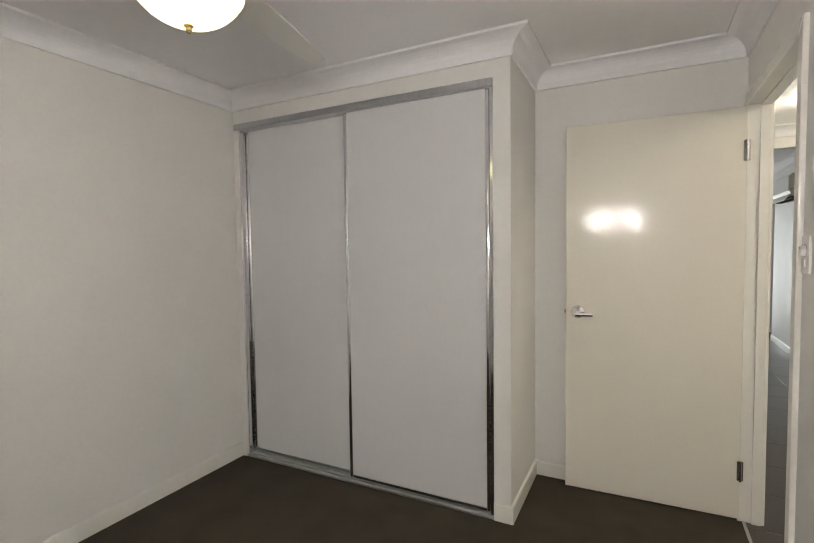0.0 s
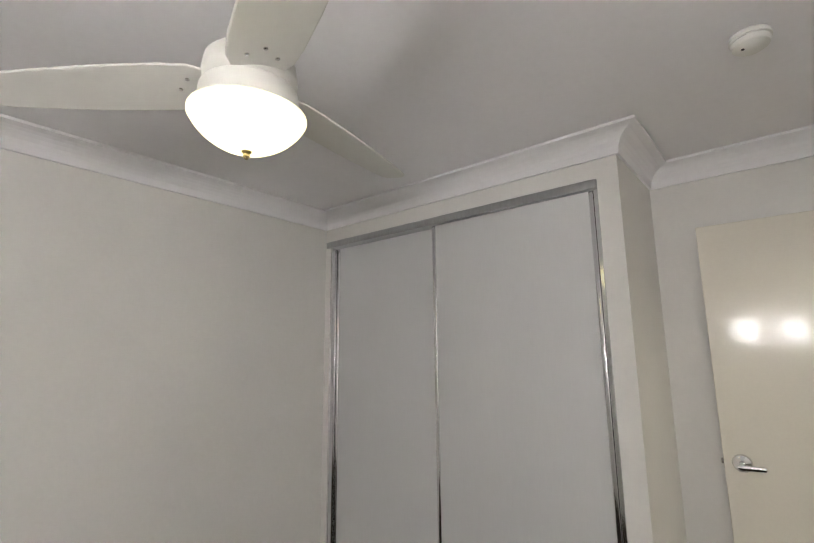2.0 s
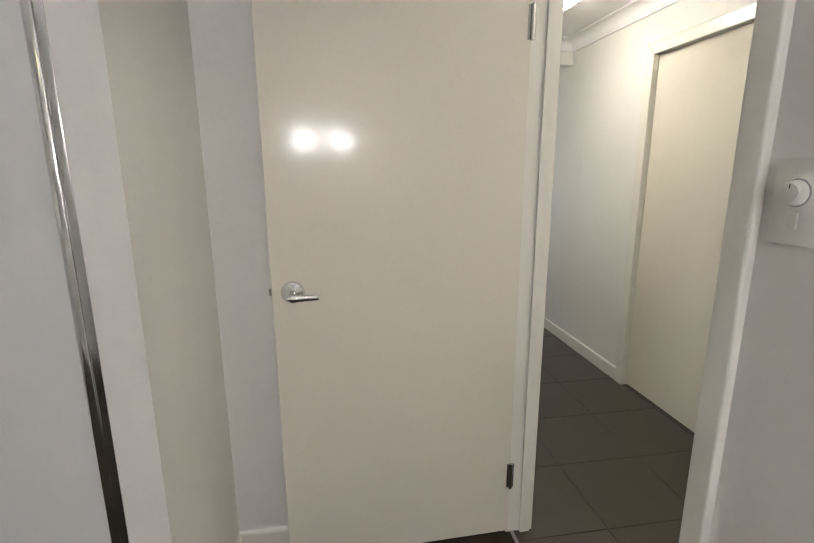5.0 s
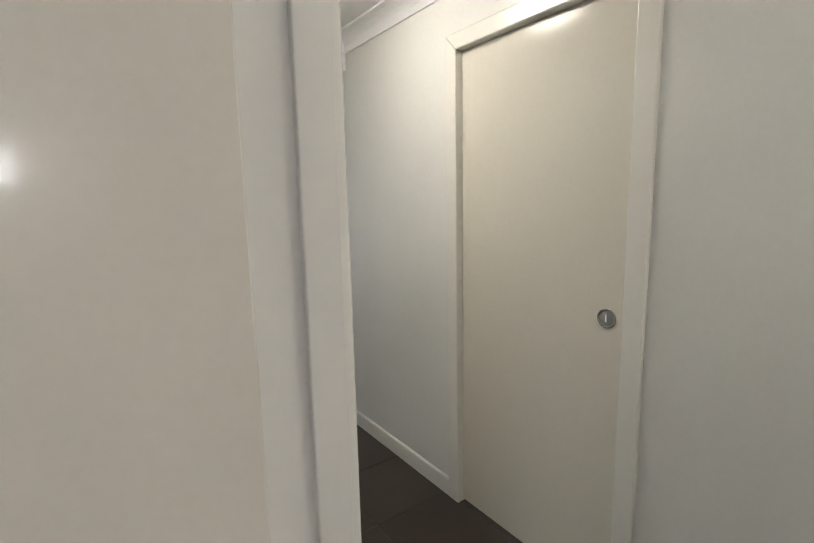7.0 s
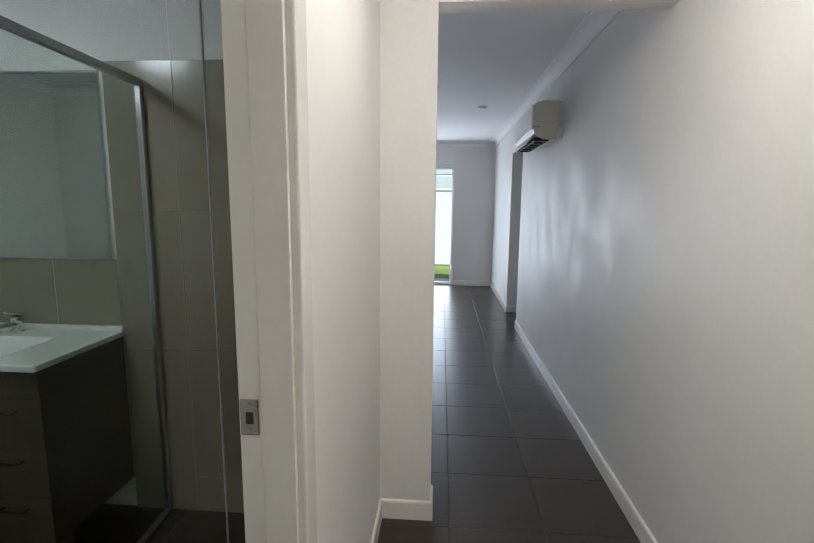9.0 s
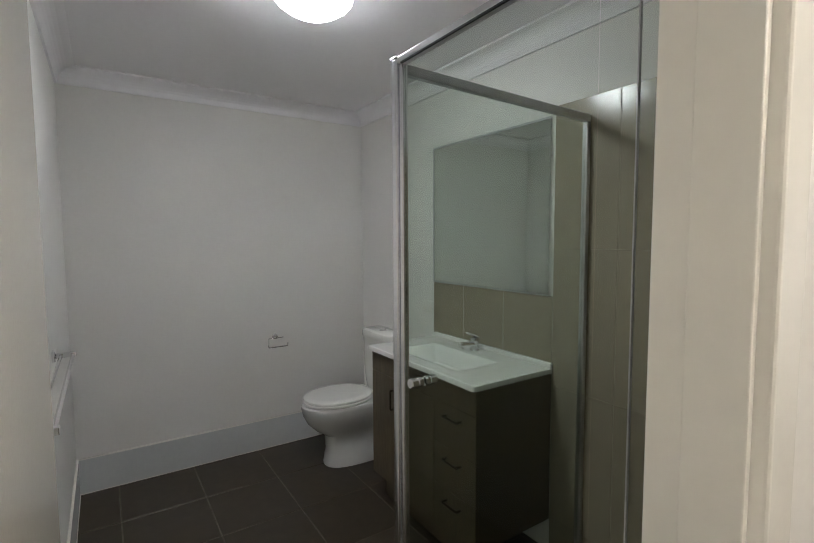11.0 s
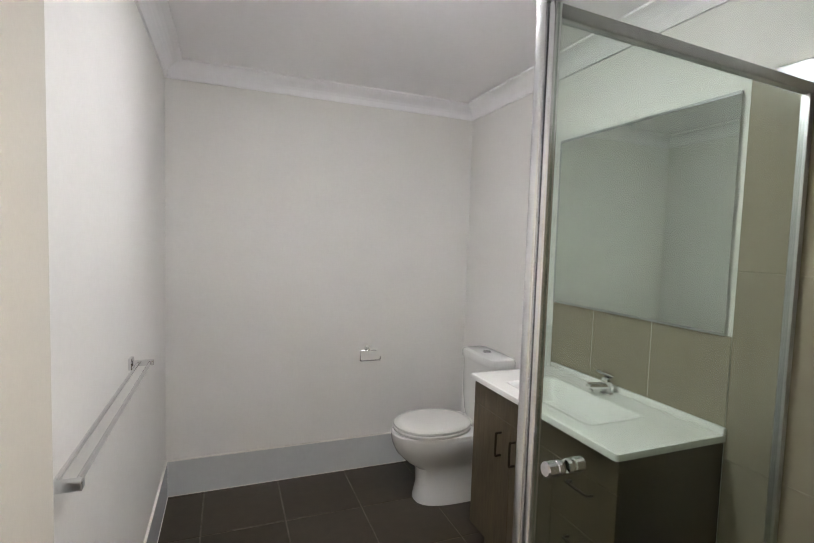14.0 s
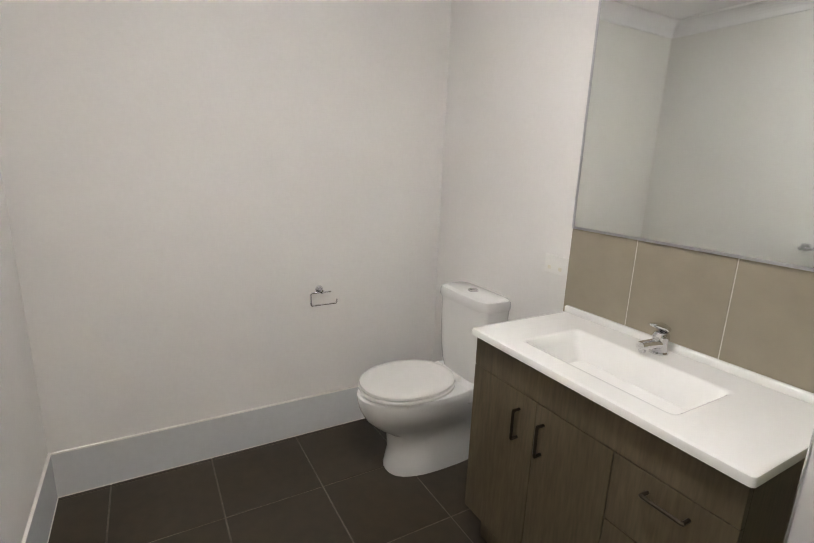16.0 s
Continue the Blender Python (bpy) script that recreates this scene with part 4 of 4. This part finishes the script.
part("sill", askew(box(SHX - 0.014, SHX + 0.010, SHY + 0.016, YV - 0.012, 0.002, 0.020, 0.003)), M_ALU, ss)
part("glass_seal", box(0.1634, 0.1656, SHY - 0.0022, SHY + 0.0042, 0.02, SHT - 0.006), M_FANGREY, ss, "dark seal between glass panels")
for name, bm in (("side_pane", askew(box(SHX - 0.004, SHX + 0.002, SHY + 0.0165, YV - 0.0345, 0.018, SHT - 0.02))),
                 ("fixed_pane", box(0.097, 0.163, SHY - 0.002, SHY + 0.004, 0.018, SHT - 0.004)),
                 ("fixed_pane", box(0.166, XRB - 0.0345, SHY - 0.002, SHY + 0.004, 0.018, SHT - 0.004))):
    p = part(name, bm, M_GLASS, ss)
    p.visible_shadow = False
gdo = part("glass_door", box(SHX + 0.0305, 0.092, SHY - 0.003, SHY + 0.003, 0.026, SHT - 0.010), M_GLASS, ss, "frameless clear glass pivot door")
gdo.visible_shadow = False
for z0, z1 in ((SHT - 0.044, SHT + 0.006), (0.021, 0.068)):
    part("pivot_clamp", box(0.038, 0.087, SHY - 0.019, SHY + 0.017, z0, z1, 0.003), M_CHROME, gdo, "square chrome pivot clamp")
for side in (-1, 1):
    part("knob", lathe([(0.012, 0.004 * side), (0.0135, 0.007 * side), (0.0135, 0.017 * side), (0.0120, 0.019 * side), (0.0140, 0.021 * side), (0.0140, 0.039 * side), (0.0115, 0.042 * side)], (-0.415, SHY, 1.033), 24, "y"), M_CHROME, gdo, "chrome door knob", smooth=True)

# floor wastes
for x, y, lab in ((-1.168, 3.851, "round chrome floor waste in the bathroom tiles"), (-0.12, 4.28, "round chrome floor waste in the shower floor")):
    dn = thing("floor_waste", lab, "floor drain", (x, y, 0))
    part("rim", lathe([(0.055, 0.0005), (0.055, 0.003), (0.045, 0.0045), (0.038, 0.002), (0.037, 0.0)], (x, y, 0), 32), M_CHROME, dn, smooth=True)
    part("grate", lathe([(0.036, 0.0008), (0.034, 0.0018), (0.002, 0.0018)], (x, y, 0), 32), M_DARK, dn)

# ceiling: exhaust fan and dome light
EX, EY = -0.318, 3.680
ex = thing("exhaust_fan", "round ceiling exhaust fan with grey diagonal louvres", "exhaust fan", (EX, EY, CT))
part("rim", lathe([(0.135, 0), (0.136, -0.008), (0.128, -0.018), (0.108, -0.02), (0.106, -0.006)], (EX, EY, CT), 48), M_PLASTIC, ex, smooth=True)
part("backing", lathe([(0.105, -0.002), (0.105, -0.005), (0.002, -0.005)], (EX, EY, CT), 32), M_FANGREY, ex)
for i in range(-9, 10):
    o = i * 0.0108
    half = math.sqrt(max(0.0, 0.105 ** 2 - o * o))
    if half < 0.02:
        continue
    bm = box(-half, half, -0.0042, 0.0042, -0.0012, 0.0012)
    big = i % 4 == 0
    bmesh.ops.transform(bm, matrix=Matrix.Translation((EX, EY, CT)) @ pose(0, 0, 0, 0, 0, 20) @ Matrix.Translation((0, o, -0.012)) @ pose(0, 0, 0, 35, 0, 0), verts=bm.verts[:])
    part("slat", bm, M_PLASTIC if big else M_FANGREY, ex)
BLX, BLY = -1.060, 3.763
blt = thing("ceiling_light", "lit round opal glass oyster light on the bathroom ceiling", "ceiling light", (BLX, BLY, CT))
part("base", lathe([(0.10, 0), (0.105, -0.004), (0.105, -0.030)], (BLX, BLY, CT), 36), M_PLASTIC, blt, smooth=True)
part("dome", lathe([(0.139, -0.0355)] + cap(0.142, 0.062, -0.0375), (BLX, BLY, CT), 40), M_BATHB, blt, "lit opal glass dome", smooth=True)
# glowing lip added above the dome to lighten the ceiling round it
part("glass_lip", lathe([(0.106, -0.0300), (0.136, -0.0300), (0.1415, -0.0325), (0.1395, -0.0352)], (BLX, BLY, CT), 40), M_BATHLIP, blt, "upper rim of the glass with an added glow towards the ceiling", smooth=True)
for a in (100, 220, 340):
    c, s = math.cos(radians(a)), math.sin(radians(a))
    part("clip", tube([(BLX + 0.120 * c, BLY + 0.120 * s, CT - 0.026), (BLX + 0.146 * c, BLY + 0.146 * s, CT - 0.026), (BLX + 0.145 * c, BLY + 0.145 * s, CT - 0.040), (BLX + 0.132 * c, BLY + 0.132 * s, CT - 0.052)], 0.002, 6), M_STEEL, blt)

# ---- tiles, piece by piece ----
def tile_mesh(name, w, h, t, material, ch=0.0012):
    bm = abox(bmesh.new(), 0, w, 0, h, -t, 0)
    bmesh.ops.bevel(bm, geom=[e for e in bm.edges if all(v.co.z > -1e-6 for v in e.verts)], offset=ch, segments=1, affect="EDGES")
    bmesh.ops.recalc_face_normals(bm, faces=bm.faces[:])
    me = bpy.data.meshes.new(name)
    bm.to_mesh(me)
    bm.free()
    me.materials.append(material)
    return me


def lay(parent, name, x0, x1, y0, y1, gx, gy, px, py, material, frame_of, joint=0.004, t=0.008):
    """Tiles on a grid of pitch (px, py) through (gx, gy), clipped to the rectangle; frame_of turns flat coordinates into the world."""
    cache = {}
    i0, i1 = math.floor((x0 - gx) / px), math.ceil((x1 - gx) / px)
    j0, j1 = math.floor((y0 - gy) / py), math.ceil((y1 - gy) / py)
    for i in range(i0, i1):
        for j in range(j0, j1):
            a, b = max(x0, gx + i * px + joint / 2), min(x1, gx + (i + 1) * px - joint / 2)
            c, d = max(y0, gy + j * py + joint / 2), min(y1, gy + (j + 1) * py - joint / 2)
            if b - a < 0.012 or d - c < 0.012:
                continue
            key = (round(b - a, 4), round(d - c, 4))
            if key not in cache:
                cache[key] = tile_mesh(name, b - a, d - c, t, material)
            ob = new(name, cache[key])
            ob.matrix_world = frame_of @ Matrix.Translation((a, c, 0))
            ob.parent = parent
            ob.matrix_parent_inverse = parent.matrix_world.inverted()


flat = Matrix.Identity(4)
floor_hall, floor_living, floor_bath = (bpy.data.objects[n] for n in ("floor_hall", "floor_living", "floor_bath"))
lay(floor_hall, "tile", XR + 0.014, HX, HY0 - 1.3, HN, 0.712, 5.525, 0.415, 0.4145, M_TILE, flat, 0.0032)
lay(floor_living, "tile", LX, HX, HN, LY, 0.712, 5.525, 0.415, 0.4145, M_TILE, flat, 0.0032)
lay(floor_bath, "tile", XF, XR + 0.01, YT, YV, -2.074, 3.105, 0.397, 0.397, M_BTILE, flat, 0.005)
# carpet edge strip in the doorway
setting("trim", box(XR + 0.004, XR + 0.018, D0, D1, -0.002, 0.003, 0.001), M_ALU, "thin metal strip between carpet and tiles", "threshold")

# shower walls and splashback, set on the painted walls
def on_y(y):
    return Matrix.Translation((0, y, 0)) @ pose(0, 0, 0, 90, 0, 0)


def on_x(x):
    return Matrix.Translation((x, 0, 0)) @ pose(0, 0, 0, 0, 0, -90) @ pose(0, 0, 0, 90, 0, 0)


TILE_TOP = 1.97
bed = setting("wall_tiling", box(-0.735, XRB - 0.0006, YV - 0.0088, YV - 0.0006, 0.0, TILE_TOP - 0.004), M_SGROUT, "beige rectangular wall tiles in the shower", "wall tiles")
lay(bed, "tile", -0.735, XRB - 0.010, 0.0, TILE_TOP, -0.736, TILE_TOP - 2.4, 0.298, 0.6, M_WTILE, on_y(YV - 0.010), 0.003, 0.006)
bed2 = setting("wall_tiling", box(XRB - 0.0088, XRB - 0.0006, SHY - 0.10, YV - 0.011, 0.0, TILE_TOP - 0.004), M_SGROUT, "beige rectangular wall tiles in the shower", "wall tiles")
lay(bed2, "tile", -(YV - 0.012), -(SHY - 0.10), 0.0, TILE_TOP, -(YV - 0.012), TILE_TOP - 2.4, 0.302, 0.6, M_WTILE, on_x(XRB - 0.010), 0.003, 0.006)
bed3 = setting("splashback", box(-1.598, -0.737, YV - 0.0068, YV - 0.0006, VZ - 0.01, MZ0), M_WGROUT, "beige tile splashback above the vanity", "splashback")
lay(bed3, "tile", -1.598, -0.738, VZ - 0.01, MZ0 + 0.002, -1.332 - 0.298, MZ0 - 0.6, 0.298, 0.602, M_WTILE, on_y(YV - 0.008), 0.003, 0.006)
# tall white skirting tiles
SKH = 0.195
for b in ((XF + 0.0105, XRB - 0.012, YT + 0.0005, YT + 0.010), (XF + 0.0005, XF + 0.010, YT + 0.0005, YV - 0.0005), (XF + 0.0105, VX0 + 0.010, YV - 0.010, YV - 0.0005)):
    sk = setting("baseboard", box(*b, 0, SKH, 0.0012), M_SKTILE, "tall pale tiled skirting with a white top bead", "skirting tiles")
    part("top_bead", box(b[0] - 0.0002, b[1] + 0.001, b[2] - 0.0002, b[3] + 0.001, SKH + 0.0005, SKH + 0.0075, 0.001), M_TRIM, sk)
    part("foot_grout", box(b[0], b[1] + 0.003, b[2], b[3] + 0.003, -0.001, 0.004) if b[2] < YV - 0.1 else box(b[0], b[1], b[2] - 0.003, b[3], -0.001, 0.004), M_TRIM, sk)
